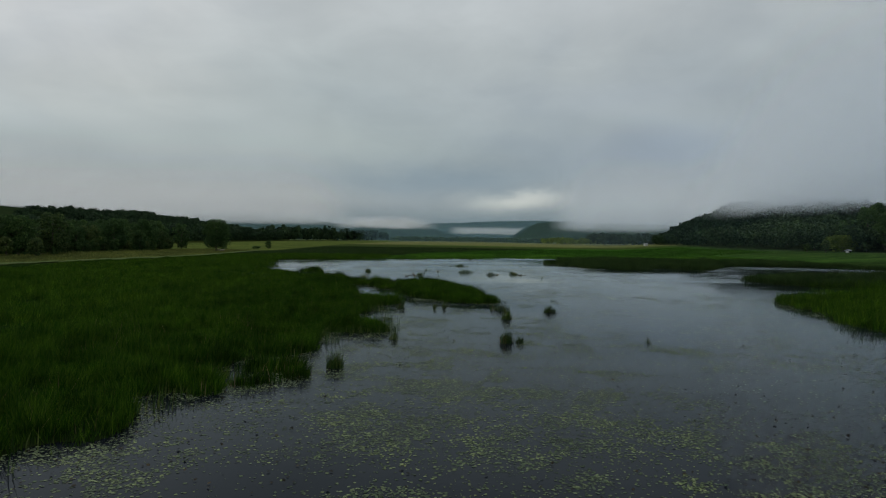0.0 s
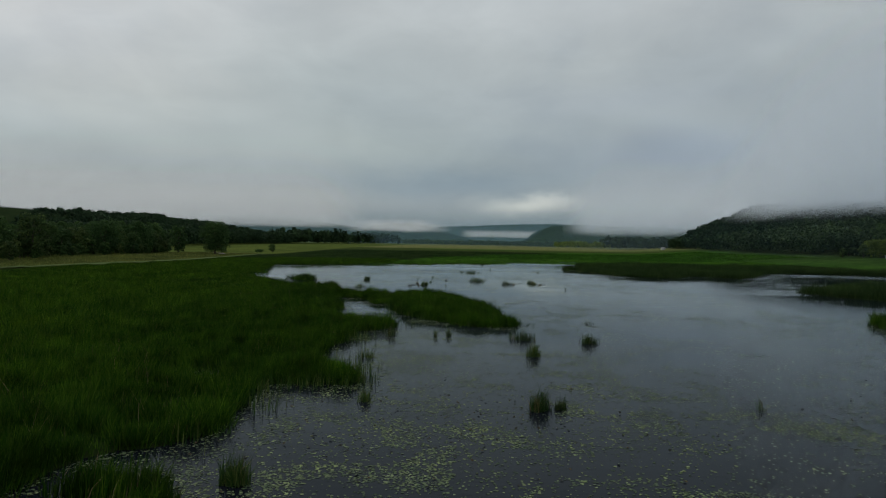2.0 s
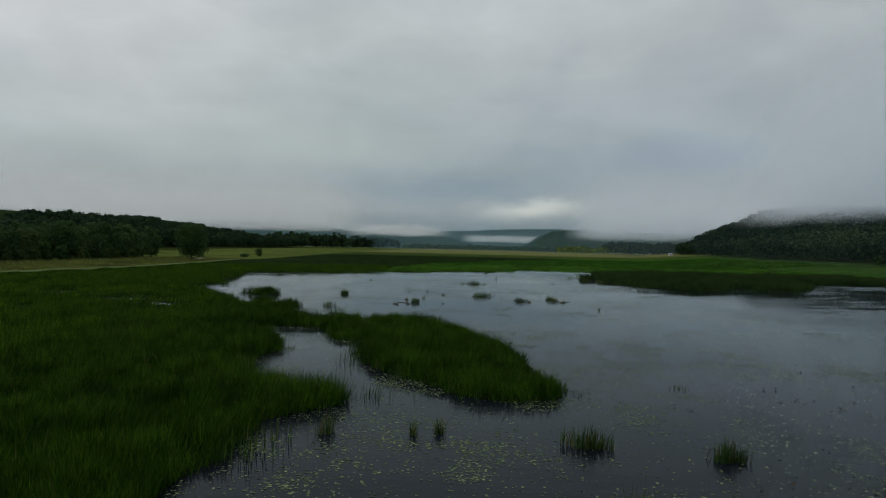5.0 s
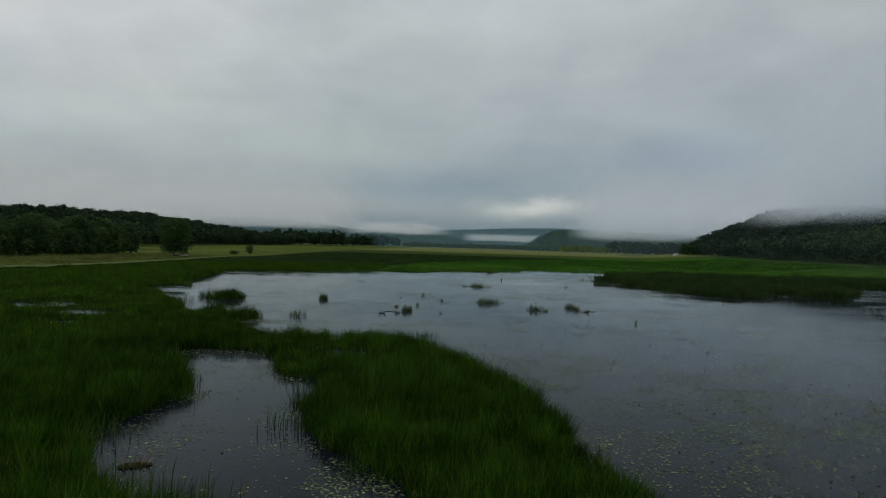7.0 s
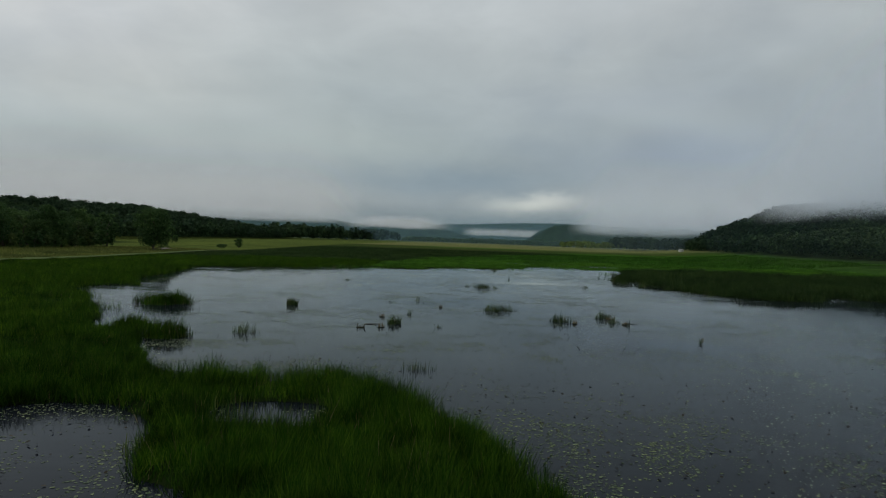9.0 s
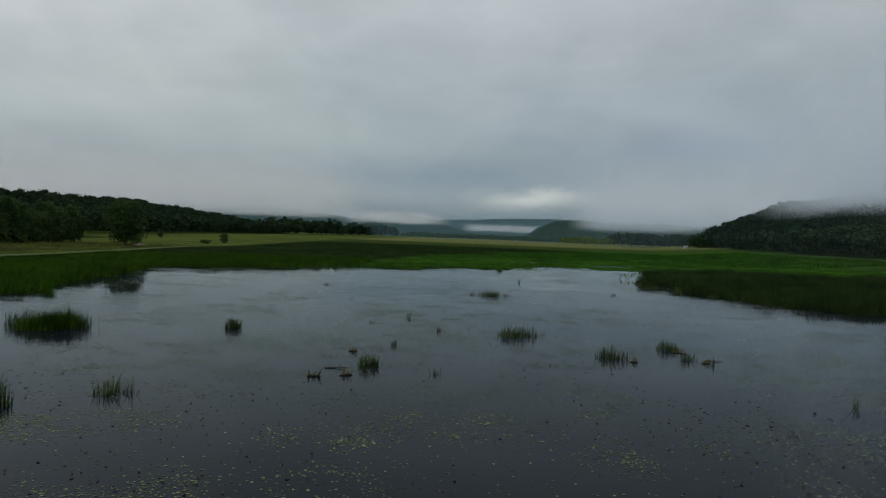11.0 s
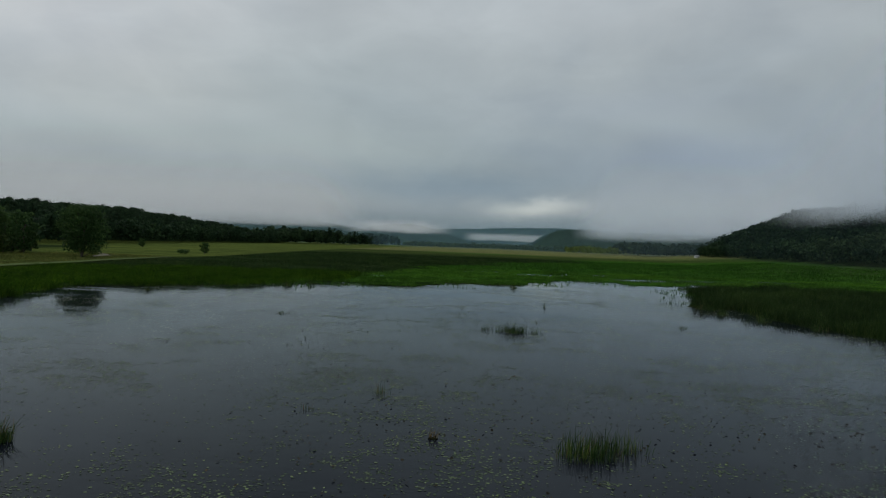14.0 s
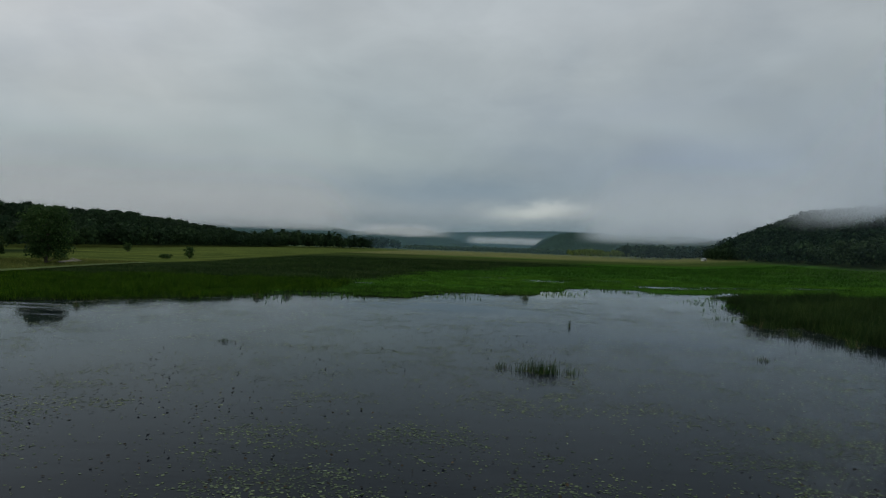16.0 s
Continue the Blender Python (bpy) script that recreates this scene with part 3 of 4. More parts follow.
def crown_cloud(lobes, per_lobe, leaf, seed_shape):
    """Leaf sprays gathered in lobes of a crown. lobes: x, y, z, radius."""
    lobes = np.asarray(lobes, float)
    c = np.repeat(lobes, per_lobe, axis=0)
    d = rng.normal(size=(len(c), 3))
    d /= np.linalg.norm(d, axis=1, keepdims=True)
    d[:, 2] = np.where(d[:, 2] < -0.4, -d[:, 2], d[:, 2])
    r = c[:, 3] * rng.uniform(0.55, 1.08, len(c)) ** 0.6
    p = c[:, :3] + d * r[:, None] * np.array([1, 1, seed_shape])
    nrm = d + rng.normal(size=d.shape) * 0.38
    nrm /= np.linalg.norm(nrm, axis=1, keepdims=True)
    return leaf_cards(p, nrm, leaf * rng.uniform(0.6, 1.3, len(c)))


def limb(bm, a, b, ra, rb, sides=6):
    a, b = Vector(a), Vector(b)
    q = (b - a).to_track_quat("Z", "Y")
    rings = []
    for p, r in ((a, ra), (a.lerp(b, 0.5) + Vector((0.12, 0.08, 0.0)) * (b - a).length * 0.15, (ra + rb) / 2), (b, rb)):
        rings.append([bm.verts.new(p + q @ Vector((math.cos(k * 2 * math.pi / sides) * r, math.sin(k * 2 * math.pi / sides) * r, 0))) for k in range(sides)])
    for lo, hi in zip(rings, rings[1:]):
        for k in range(sides):
            bm.faces.new((lo[k], lo[(k + 1) % sides], hi[(k + 1) % sides], hi[k]))
    bm.faces.new(rings[-1])


def tree(name, tall, wide, clear, lobes, per_lobe, leaf, mat, label, category="tree"):
    """A broadleaved tree: tapered trunk with limbs, and a crown of leaf sprays in lobes."""
    ob = tagged(new(name), label, category)
    bm = bmesh.new()
    top = tall * 0.62
    limb(bm, (0, 0, -0.4), (0.02 * tall, 0, top), 0.028 * tall, 0.009 * tall, 8)
    spots = []
    for k in range(lobes):
        u = (k + 0.5) / lobes
        zz = clear + (tall - clear) * (0.10 + 0.82 * u)
        girth = wide / 2 * math.sin(math.pi * (0.16 + 0.74 * u)) ** 0.7
        a = k * 2.4 + random.uniform(-0.5, 0.5)
        r = girth * random.uniform(0.35, 0.85)
        rad = wide * random.uniform(0.13, 0.22)
        spots.append((r * math.cos(a), r * math.sin(a), min(zz, tall - rad * 0.8), rad))
    for k in range(0, lobes, max(1, lobes // 9)):
        x, y, z, r = spots[k]
        start = max(clear * 0.8, min(z - 0.25 * tall, top * 0.95))
        limb(bm, (0.02 * tall * start / top, 0, start), (x * 0.8, y * 0.8, z), 0.011 * tall, 0.003 * tall, 5)
    part("trunk", bm, BARK, ob)
    v, l, s = crown_cloud(spots, per_lobe, leaf, 0.85)
    mesh_part("crown", raw_mesh("crown", v, l, s, mat), ob)
    return ob


def woodland(name, label, x, y, z, tall, mat, per=66, leaf=0.098, group_cat="woodland"):
    """Many far crowns in one mesh; each one is a core of big facets inside a coat of leaf sprays."""
    n = len(x)
    kinds = 10
    made = []
    for k in range(kinds):
        lob = [(rng.uniform(-0.2, 0.2), rng.uniform(-0.2, 0.2), rng.uniform(0.35, 0.82), rng.uniform(0.16, 0.27)) for _ in range(6)]
        lob.append((0, 0, 0.62, 0.3))
        lob.append((rng.uniform(-0.1, 0.1), rng.uniform(-0.1, 0.1), 0.25, 0.24))
        made.append(crown_cloud(lob, per // 6, leaf, 0.95))
    pick = rng.integers(0, kinds, n)
    turn = rng.uniform(0, 2 * np.pi, n)
    wide = rng.uniform(0.75, 1.15, n)
    allv, alll, alls, off = [], [], [], 0
    for k in range(kinds):
        idx = np.nonzero(pick == k)[0]
        v, l, s = made[k]
        c, sn = np.cos(turn[idx])[:, None], np.sin(turn[idx])[:, None]
        h = tall[idx][:, None]
        vx = (v[:, 0] * c - v[:, 1] * sn) * h * wide[idx][:, None] + x[idx][:, None]
        vy = (v[:, 0] * sn + v[:, 1] * c) * h * wide[idx][:, None] + y[idx][:, None]
        vz = v[:, 2] * h + z[idx][:, None] - 0.3
        vv = np.stack([vx, vy, vz], -1).reshape(-1, 3)
        ll = (l[None, :] + (np.arange(len(idx)) * len(v))[:, None]).ravel() + off
        allv.append(vv)
        alll.append(ll)
        alls.append(np.tile(s, len(idx)))
        off += len(vv)
    return tagged(new(name, raw_mesh(name, np.concatenate(allv), np.concatenate(alll), np.concatenate(alls), mat)), label, group_cat, kind="stuff")


def sites(x0, x1, y0, y1, gap, keep):
    xs, ys = np.meshgrid(np.arange(x0, x1, gap), np.arange(y0, y1, gap))
    xs = xs.ravel() + rng.uniform(-0.45, 0.45, xs.size) * gap
    ys = ys.ravel() + rng.uniform(-0.45, 0.45, ys.size) * gap
    ok = keep(xs, ys)
    return xs[ok], ys[ok]


def grow(name, label, box, gap, keep, tall, mat=None, per=66, leaf=0.098):
    x, y = sites(*box, gap, keep)
    h = tall * (0.65 + 0.6 * fbm(x, y, 45, 2, 12)) * rng.uniform(0.8, 1.2, len(x))
    return woodland(name, label, x, y, height(x, y), h, mat or WOODS, per, leaf)


# east hill: trees from its foot up into the cloud
def east_slope(x, y):
    return (x - slope_x(y) > 0) & (x - slope_x(y) < 190 - 0.05 * y) & (x < 0.86 * y + 40)


grow("hillside_woods", "dark green broadleaved woods at the foot of the hill", (170, 330, 240, 520), 6.6, lambda x, y: east_slope(x, y) & (x - slope_x(y) < 75), 12, per=120, leaf=0.06)
grow("hillside_woods", "dark green broadleaved woods on the misty east hill", (170, 560, 240, 1000), 9,
     lambda x, y: east_slope(x, y) & ((y >= 520) | (x - slope_x(y) >= 75)), 13, per=72, leaf=0.09)
# west: strip of woods along the meadow and the hill behind it
grow("hillside_woods", "dark green woods along the west valley side", (-700, -150, 420, 1150), 10.0,
     lambda x, y: (x < np.interp(y, [420, 484, 700, 1080, 1150], [-205, -215, -250, -275, -270])) & (x > -0.62 * y - 40) &
     (x > np.interp(y, [420, 1150], [-420, -560])), 16, per=96, leaf=0.078)
grow("valley_trees", "dark line of trees across the far meadow", (-330, -95, 1100, 1700), 15,
     lambda x, y: x < np.interp(y, [1100, 1620, 1700], [-270, -160, -130]), 23, per=24, leaf=0.15)
grow("valley_trees", "scattered pale trees at the far meadow's end", (-150, 520, 1750, 2400), 19,
     lambda x, y: fbm(x, y, 90, 2, 8) > 0.36, 14, LEAF_PALE, per=18, leaf=0.14)
grow("valley_trees", "low misty woods beyond the east hill", (250, 760, 1120, 1460), 14,
     lambda x, y: x > np.interp(y, [1060, 1500], [300, 330]), 22, per=54, leaf=0.09)

grow("valley_trees", "pale yellow-green trees standing before the misty spur", (225, 335, 1300, 1440), 15,
     lambda x, y: fbm(x, y, 40, 2, 6) > 0.4, 13, LEAF_YELLOW, per=40, leaf=0.11)


def hill(name, label, xs, ys, top, seed, rough=5.0):
    """A far wooded hill: a height field with a canopy-like surface."""
    X, Y = np.meshgrid(xs, ys)
    Z = top(X, Y) + (fbm(X, Y, 14, 2, seed) - 0.5) * rough * 2 + (fbm(X, Y, 120, 3, seed + 3) - 0.5) * rough * 3
    Z = np.where(top(X, Y) < 1.0, -5.0, Z)
    tagged(new(name, sheet(name, X, Y, Z, HILL)), label, "hill", kind="structure")


hill("hill_west", "wooded hill under low cloud west of the valley", np.linspace(-1400, 150, 180), np.linspace(2500, 3300, 50),
     lambda x, y: 104 * np.exp(-((x + 900) / 620) ** 2) * smooth(y, 2480, 2900) + 62 * np.exp(-((x + 190) / 200) ** 2) * smooth(y, 2480, 2900), 3)
hill("hill_north", "far blue ridge closing the valley", np.linspace(-900, 2200, 160), np.linspace(4300, 4900, 24),
     lambda x, y: (142 + 16 * np.sin((x - 250) / 330)) * smooth(y, 4280, 4700) * smooth(x, -900, 0), 5)
hill("hill_east", "dark wooded spur reaching into the valley", np.linspace(200, 1300, 120), np.linspace(1900, 2500, 45),
     lambda x, y: 68 * smooth(x, 228, 365) * smooth(y, 1880, 2150), 7, 6.5)
hill("hill_far_west", "long wooded ridge vanishing in cloud", np.linspace(-2200, -380, 150), np.linspace(1500, 2300, 50),
     lambda x, y: 92 * smooth(-x, 480, 1400) * smooth(y, 1450, 1900), 11)

# ---- low cloud and haze ----


def curtain(name, label, xs, ys, z0, z1, mat, fade=0.12, lean=(0.0, -1.0)):
    """A sheet of thin cloud or tinted haze along a line on the plan, leaning out over the valley and fading out at both
    ends.
    """
    n = len(xs)
    zs = np.linspace(z0, z1, 12)
    X, Z = np.meshgrid(xs, zs)
    Y, _ = np.meshgrid(ys, zs)
    X, Y = X + (Z - z0) * lean[0], Y + (Z - z0) * lean[1]
    u = np.linspace(0, 1, n)
    f = np.broadcast_to(smooth(u, 0, fade) * (1 - smooth(u, 1 - fade, 1)), X.shape)
    rgba = np.stack([f, f, f, np.ones_like(f)], -1)
    tagged(new(name, sheet(name, X, Y, Z, mat, rgba, "fade")), label, "mist", kind="stuff")


scene.cycles.transparent_max_bounces = 32
CLOUD = (0.79, 0.86, 0.92)
# each bank of cloud is several thin veils, one behind the other, so that a hill fades out little by little
for k, yy in enumerate(np.linspace(345, 700, 18)):
    x0 = float(slope_x(yy)) - 20
    foot = 25 + 0.4 * k
    curtain("low_cloud", "grey cloud hanging on the wooded hill", np.linspace(x0, x0 + 900, 60), np.full(60, float(yy)), 5, 190,
            mist_material("hill_cloud", foot, foot + 25, 62, 185, 0.236, CLOUD, 0.014 + 0.0012 * k, bite=0.4), fade=0.07, lean=(0.0, -0.9))
for k, yy in enumerate((1180, 1400, 1600, 1700, 1790, 1860)):
    curtain("low_cloud", "grey cloud over the wooded spur", np.linspace(0.165 * yy, 0.165 * yy + 1400, 60), np.full(60, float(yy)), 10, 240,
            mist_material("spur_cloud", 26 + k, 46 + 2 * k, 80, 235, 0.236, CLOUD, 0.008 + 0.0007 * k, (1, 1, 1.5), 0.5), fade=0.06, lean=(0.0, -0.9))
for k, yy in enumerate((1400, 1450, 1900, 2100, 2200, 2290, 2340, 2380, 2405, 2425)):
    curtain("low_cloud", "grey cloud lying on the western ridges", np.linspace(-1.3 * yy, -0.13 * yy, 70), np.full(70, float(yy)), 10, 260,
            mist_material("ridge_cloud", 42 + 1.2 * k, 60 + 1.6 * k, 90, 250, 0.232, (0.86, 0.88, 0.89), 0.006 + 0.0006 * k, (1, 1, 1.5), 0.4), fade=0.1, lean=(0.0, -0.9))
foot_y = np.linspace(230, 700, 40)
# aerial haze put in as blue-tinted see-through sheets that veil the hills
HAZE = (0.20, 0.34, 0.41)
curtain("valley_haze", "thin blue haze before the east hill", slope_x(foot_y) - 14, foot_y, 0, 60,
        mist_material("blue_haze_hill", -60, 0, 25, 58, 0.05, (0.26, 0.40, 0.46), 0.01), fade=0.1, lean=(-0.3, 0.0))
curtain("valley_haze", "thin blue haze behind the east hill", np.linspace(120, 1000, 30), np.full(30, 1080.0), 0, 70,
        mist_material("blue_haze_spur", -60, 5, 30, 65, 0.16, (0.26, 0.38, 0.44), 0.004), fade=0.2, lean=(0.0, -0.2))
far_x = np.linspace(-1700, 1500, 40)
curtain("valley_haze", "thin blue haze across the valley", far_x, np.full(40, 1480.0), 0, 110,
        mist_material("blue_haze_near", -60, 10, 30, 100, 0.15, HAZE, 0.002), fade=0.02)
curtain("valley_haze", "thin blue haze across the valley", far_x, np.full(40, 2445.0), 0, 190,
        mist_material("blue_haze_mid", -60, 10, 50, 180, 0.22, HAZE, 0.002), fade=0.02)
for k in range(6):
    curtain("low_cloud", "white cloud wisps on the west hill", np.linspace(-470 + 30 * k, 10 - 20 * k, 40), np.full(40, 2430.0 - 40 * k), 20, 150,
            mist_material("west_wisps", 42, 58, 64, 92, 0.236, (0.95, 0.96, 0.97), 0.010 + 0.001 * k, (1, 1, 0.9), 1.3), fade=0.2)
for k in range(5):
    curtain("fog_bank", "white fog bank lying in the valley", np.linspace(20, 700, 40), np.full(40, 3960.0 + 20 * k), 20, 160,
            mist_material("valley_fog", 42, 52, 66 + 3 * k, 84 + 4 * k, 0.235, (0.95, 0.96, 0.96), 0.008, (1, 1, 2), 0.9), fade=0.16)
# last tinted sheet, painting distance haze over the far ridge
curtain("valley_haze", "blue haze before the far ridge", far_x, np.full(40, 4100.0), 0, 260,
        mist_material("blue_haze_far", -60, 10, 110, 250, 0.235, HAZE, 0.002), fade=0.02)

# ---- trees on the west side ----
proto = [
    tree("tree", 14.0, 11.0, 0.3, 34, 150, 0.27, LEAF, "full-grown broadleaved tree at the edge of the wood"),
    tree("tree", 15.5, 10.0, 0.6, 36, 150, 0.27, LEAF, "tall dark green broadleaved tree in the wood"),
    tree("tree", 11.5, 10.5, 0.0, 30, 150, 0.26, LEAF, "spreading dark green tree with low branches"),
    tree("tree", 12.5, 9.0, 0.1, 30, 140, 0.25, LEAF_PALE, "paler green willow at the edge of the wood"),
]


def on_ground(x, y, turn=0.0):
    return pose(x, y, float(height(np.array([float(x)]), np.array([float(y)]))[0]) - 0.05, 0, 0, turn)


def sized(ob, x, y, turn, s):
    c = copy_thing(ob, on_ground(x, y, turn))
    c.scale = (s, s, s * random.uniform(0.92, 1.08))
    return c


wood = []
for k in range(26):   # edge of the wood
    yy = 150 + k * 5.6
    wood.append((np.interp(yy, [150, 180, 217, 258, 300], [-121, -118, -121, -119, -134]) - random.uniform(0, 5), yy + random.uniform(-1.5, 1.5)))
for row in range(1, 5):
    for k in range(20):
        yy = 150 + row * 4 + k * 8.2
        wood.append((-123 - row * 8 + random.uniform(-2.5, 2.5) - max(0, yy - 258) * 0.35, yy))
for k, (xx, yy) in enumerate(wood):
    c = sized(proto[(k * 7 + k // 5) % 4 if k < 26 else k % 2], xx, yy, random.uniform(0, 360), random.uniform(0.78, 1.02) * (1.0 if k < 26 else 0.93) * float(np.interp(yy, [150, 260], [0.72, 0.9])))
    tagged(c, group="trees of the west wood")
for ob, (xx, yy) in zip(proto, ((-119, 150), (-126, 160), (-118, 172), (-116, 184))):
    ob.matrix_basis = on_ground(xx, yy)
    tagged(ob, group="trees of the west wood")
lone = tree("tree", 13.8, 12.6, 0.0, 56, 150, 0.25, LEAF, "round dark tree standing alone by the track")
lone.matrix_basis = on_ground(-98.6, 270)
pair = tree("tree", 12.0, 7.5, 0.2, 26, 60, 0.36, LEAF, "slim dark tree beside the lone round tree")
pair.matrix_basis = on_ground(-113, 268)
bush = tree("bush", 4.6, 4.0, 0.2, 18, 60, 0.22, LEAF, "small round dark bush alone in the meadow", "bush")
bush.matrix_basis = on_ground(-97, 345)
low = tree("bush", 1.8, 4.5, 0.1, 12, 50, 0.2, LEAF, "low dark scrub beside the meadow bush", "bush")
low.matrix_basis = on_ground(-101, 335)
small = tree("bush", 5.0, 4.2, 0.3, 18, 60, 0.24, LEAF_PALE, "pale green bush before the wood", "bush")
small.matrix_basis = on_ground(-107, 163)
far_bush = copy_thing(bush, on_ground(-160, 420))
for k in range(34):   # undergrowth along the wood's edge
    yy = 152 + k * 4.4
    xx = np.interp(yy, [150, 180, 217, 258, 300], [-117, -114, -117, -115, -131]) - random.uniform(0, 3)
    tagged(sized(small if k % 3 == 0 else bush, xx, yy, random.uniform(0, 360), random.uniform(0.6, 1.15)), "green undergrowth bush at the edge of the wood", group="bushes of the west wood")
# east shore: tall trees and a yellow-green bush on the rising bank
for xx, yy, s, k in ((203, 285, 1.2, 1), (212, 292, 1.15, 0), (222, 284, 1.2, 1), (196, 300, 1.0, 0), (208, 305, 1.2, 1), (232, 296, 1.2, 0), (190, 318, 0.9, 2), (218, 312, 1.25, 1)):
    tagged(sized(proto[k], xx, yy, random.uniform(0, 360), s), "tall dark tree on the east bank", group="trees of the east bank")
willow = tree("bush", 8.0, 14.0, 0.0, 40, 70, 0.34, LEAF_YELLOW, "broad yellow-green bush under the tall east trees", "bush")
willow.matrix_basis = on_ground(185, 288)
for xx, yy, s in ((175, 284, 1.1), (193, 283, 1.0), (170, 290, 0.9)):
    tagged(sized(small, xx, yy, random.uniform(0, 360), s), "yellow-green bush under the tall east trees", group="bushes of the east bank")

# ---- reed clumps in the open water ----


def reed_clump(name, label, x, y, wide, deep, tall, stems, mat=REED, straw=0.07):
    ob = tagged(new(name), label, "reeds", "reed clumps in the water")
    ob.location = (x, y, max(0.0, float(height(np.array([x]), np.array([y]))[0]) + 0.1))
    for nm, share, m in (("foliage", 1 - straw, mat), ("dead_foliage", straw, DEAD)):
        n = max(6, int(stems * share))
        a, r = rng.uniform(0, 2 * np.pi, n), np.sqrt(rng.uniform(0, 1, n))
        knots = rng.uniform(-0.75, 0.75, (8, 2))
        near = knots[rng.integers(0, 8, n)]
        px = (0.45 * r * np.cos(a) + 0.75 * near[:, 0]) * wide / 2
        py = (0.45 * r * np.sin(a) + 0.75 * near[:, 1]) * deep / 2
        h = tall * rng.uniform(0.25, 1.2, n) * (1 - 0.4 * r) * (0.7 + 0.6 * fbm(px, py, 0.4, 2, 3))
        v, l, s = blades(px, py, np.full(n, -0.15), h, rng.uniform(0.016, 0.034, n), h * (0.02 + 0.7 * rng.uniform(0, 1, n) ** 2))
        tagged(mesh_part(nm, raw_mesh(nm, v, l, s, m), ob), kind="stuff")
    return ob


CLUMPS = [  # x, y, width, depth, height, stems
    (4.5, 42.0, 1.2, 0.9, 1.15, 260), (5.4, 42.2, 0.8, 0.5, 0.9, 90), (-5.7, 33.1, 1.0, 0.8, 1.2, 260), (-7.0, 31.4, 0.8, 0.5, 0.9, 50), (5.8, 61.5, 2.2, 1.0, 1.2, 240),
    (5.7, 54.8, 1.2, 0.8, 1.3, 180), (10.4, 60.4, 1.9, 0.8, 1.1, 240), (-3.35, 42.8, 0.7, 0.5, 1.0, 70), (-0.7, 62.4, 0.5, 0.4, 1.1, 40), (0.2, 62.7, 0.5, 0.4, 1.2, 45), (14.4, 42.9, 0.5, 0.3, 0.9, 22),
    (-4.1, 62.2, 0.8, 0.6, 1.2, 70), (-4.8, 53.2, 1.2, 1.0, 1.1, 70)]
FAR_CLUMPS = [
    (-15.6, 129.8, 1.6, 1.2, 1.1, 260), (-14.1, 111.6, 2.2, 1.2, 1.0, 110), (-4.4, 118.8, 1.2, 0.9, 1.1, 160), (-3.7, 125.3, 0.5, 0.3, 0.9, 26), (-6.4, 135.3, 0.9, 0.3, 0.6, 14),
    (-3.7, 138.6, 1.0, 0.6, 0.9, 22), (-0.7, 117.6, 0.9, 0.4, 0.7, 18), (4.6, 131.2, 4.4, 2.4, 1.15, 330), (9.8, 124.0, 2.3, 0.9, 1.1, 170), (14.6, 127.9, 1.9, 0.9, 1.1, 170),
    (14.6, 124.6, 1.4, 0.6, 1.0, 60), (15.6, 123.3, 0.3, 0.25, 0.9, 24), (18.4, 114.3, 0.3, 0.3, 1.1, 12), (4.3, 161.6, 3.0, 1.8, 1.2, 260), (2.3, 162.4, 1.4, 0.8, 0.7, 40), (6.3, 161.2, 1.4, 0.7, 0.8, 40), (10.4, 184.8, 0.4, 0.4, 1.2, 20)]
MORE_CLUMPS = [
    (21.2, 168.8, 1.2, 0.5, 0.9, 22), (-17.0, 168.2, 1.4, 0.5, 0.6, 40), (31.5, 190, 2.8, 3.4, 1.4, 200), (31.4, 184, 1.8, 2.4, 1.3, 100), (33.0, 178, 1.6, 2.6, 1.2, 90), (35.2, 171, 1.8, 2.6, 1.2, 110), (33.6, 195, 3.0, 2.4, 1.5, 200), (38.6, 163, 2.2, 2.2, 1.2, 110), (9.6, 218, 1.8, 1.2, 1.2, 120),
    (-1.3, 101.6, 2.2, 0.9, 0.8, 60), (12.8, 71.8, 1.8, 0.6, 0.6, 26), (-26, 203, 1.8, 0.8, 1.3, 90), (-23, 206, 1.2, 0.8, 1.2, 70), (-39, 186, 0.9, 0.6, 1.1, 50)]
for c in CLUMPS + FAR_CLUMPS + MORE_CLUMPS:
    reed_clump("reed_clump", "clump of dark green bulrushes standing in open water", c[0], c[1] + (0.5 if c[1] > 100 else 0.2), *c[2:5], int(c[5] * 1.8))

for xx, yy, a, b, tall, stems in ((-27.0, 127.0, 7.0, 3.4, 1.55, 4200), (-18.6, 109.2, 4.8, 2.6, 1.45, 2600), (-21.5, 112.8, 5.0, 2.4, 1.3, 1600), (-31.0, 122.4, 5.5, 2.2, 1.1, 500), (-36.0, 128.0, 6.0, 2.4, 1.1, 500), (-9.8, 32.6, 2.2, 1.8, 1.2, 1100), (-8.4, 32.2, 2.2, 1.8, 1.25, 1200), (-7.3, 31.6, 1.6, 1.3, 1.15, 600), (-9.3, 28.9, 1.9, 1.4, 1.1, 400), (-8.3, 29.8, 2.0, 1.4, 1.15, 300),
                                   (-7.3, 30.7, 1.9, 1.3, 1.1, 260), (-10.4, 27.2, 1.6, 1.0, 1.0, 130)):
    reed_clump("reed_islet", "dense round islet of tall green reeds in the water", xx, yy, a, b, tall, stems, GRASS, 0.02)

# ---- lily pads ----


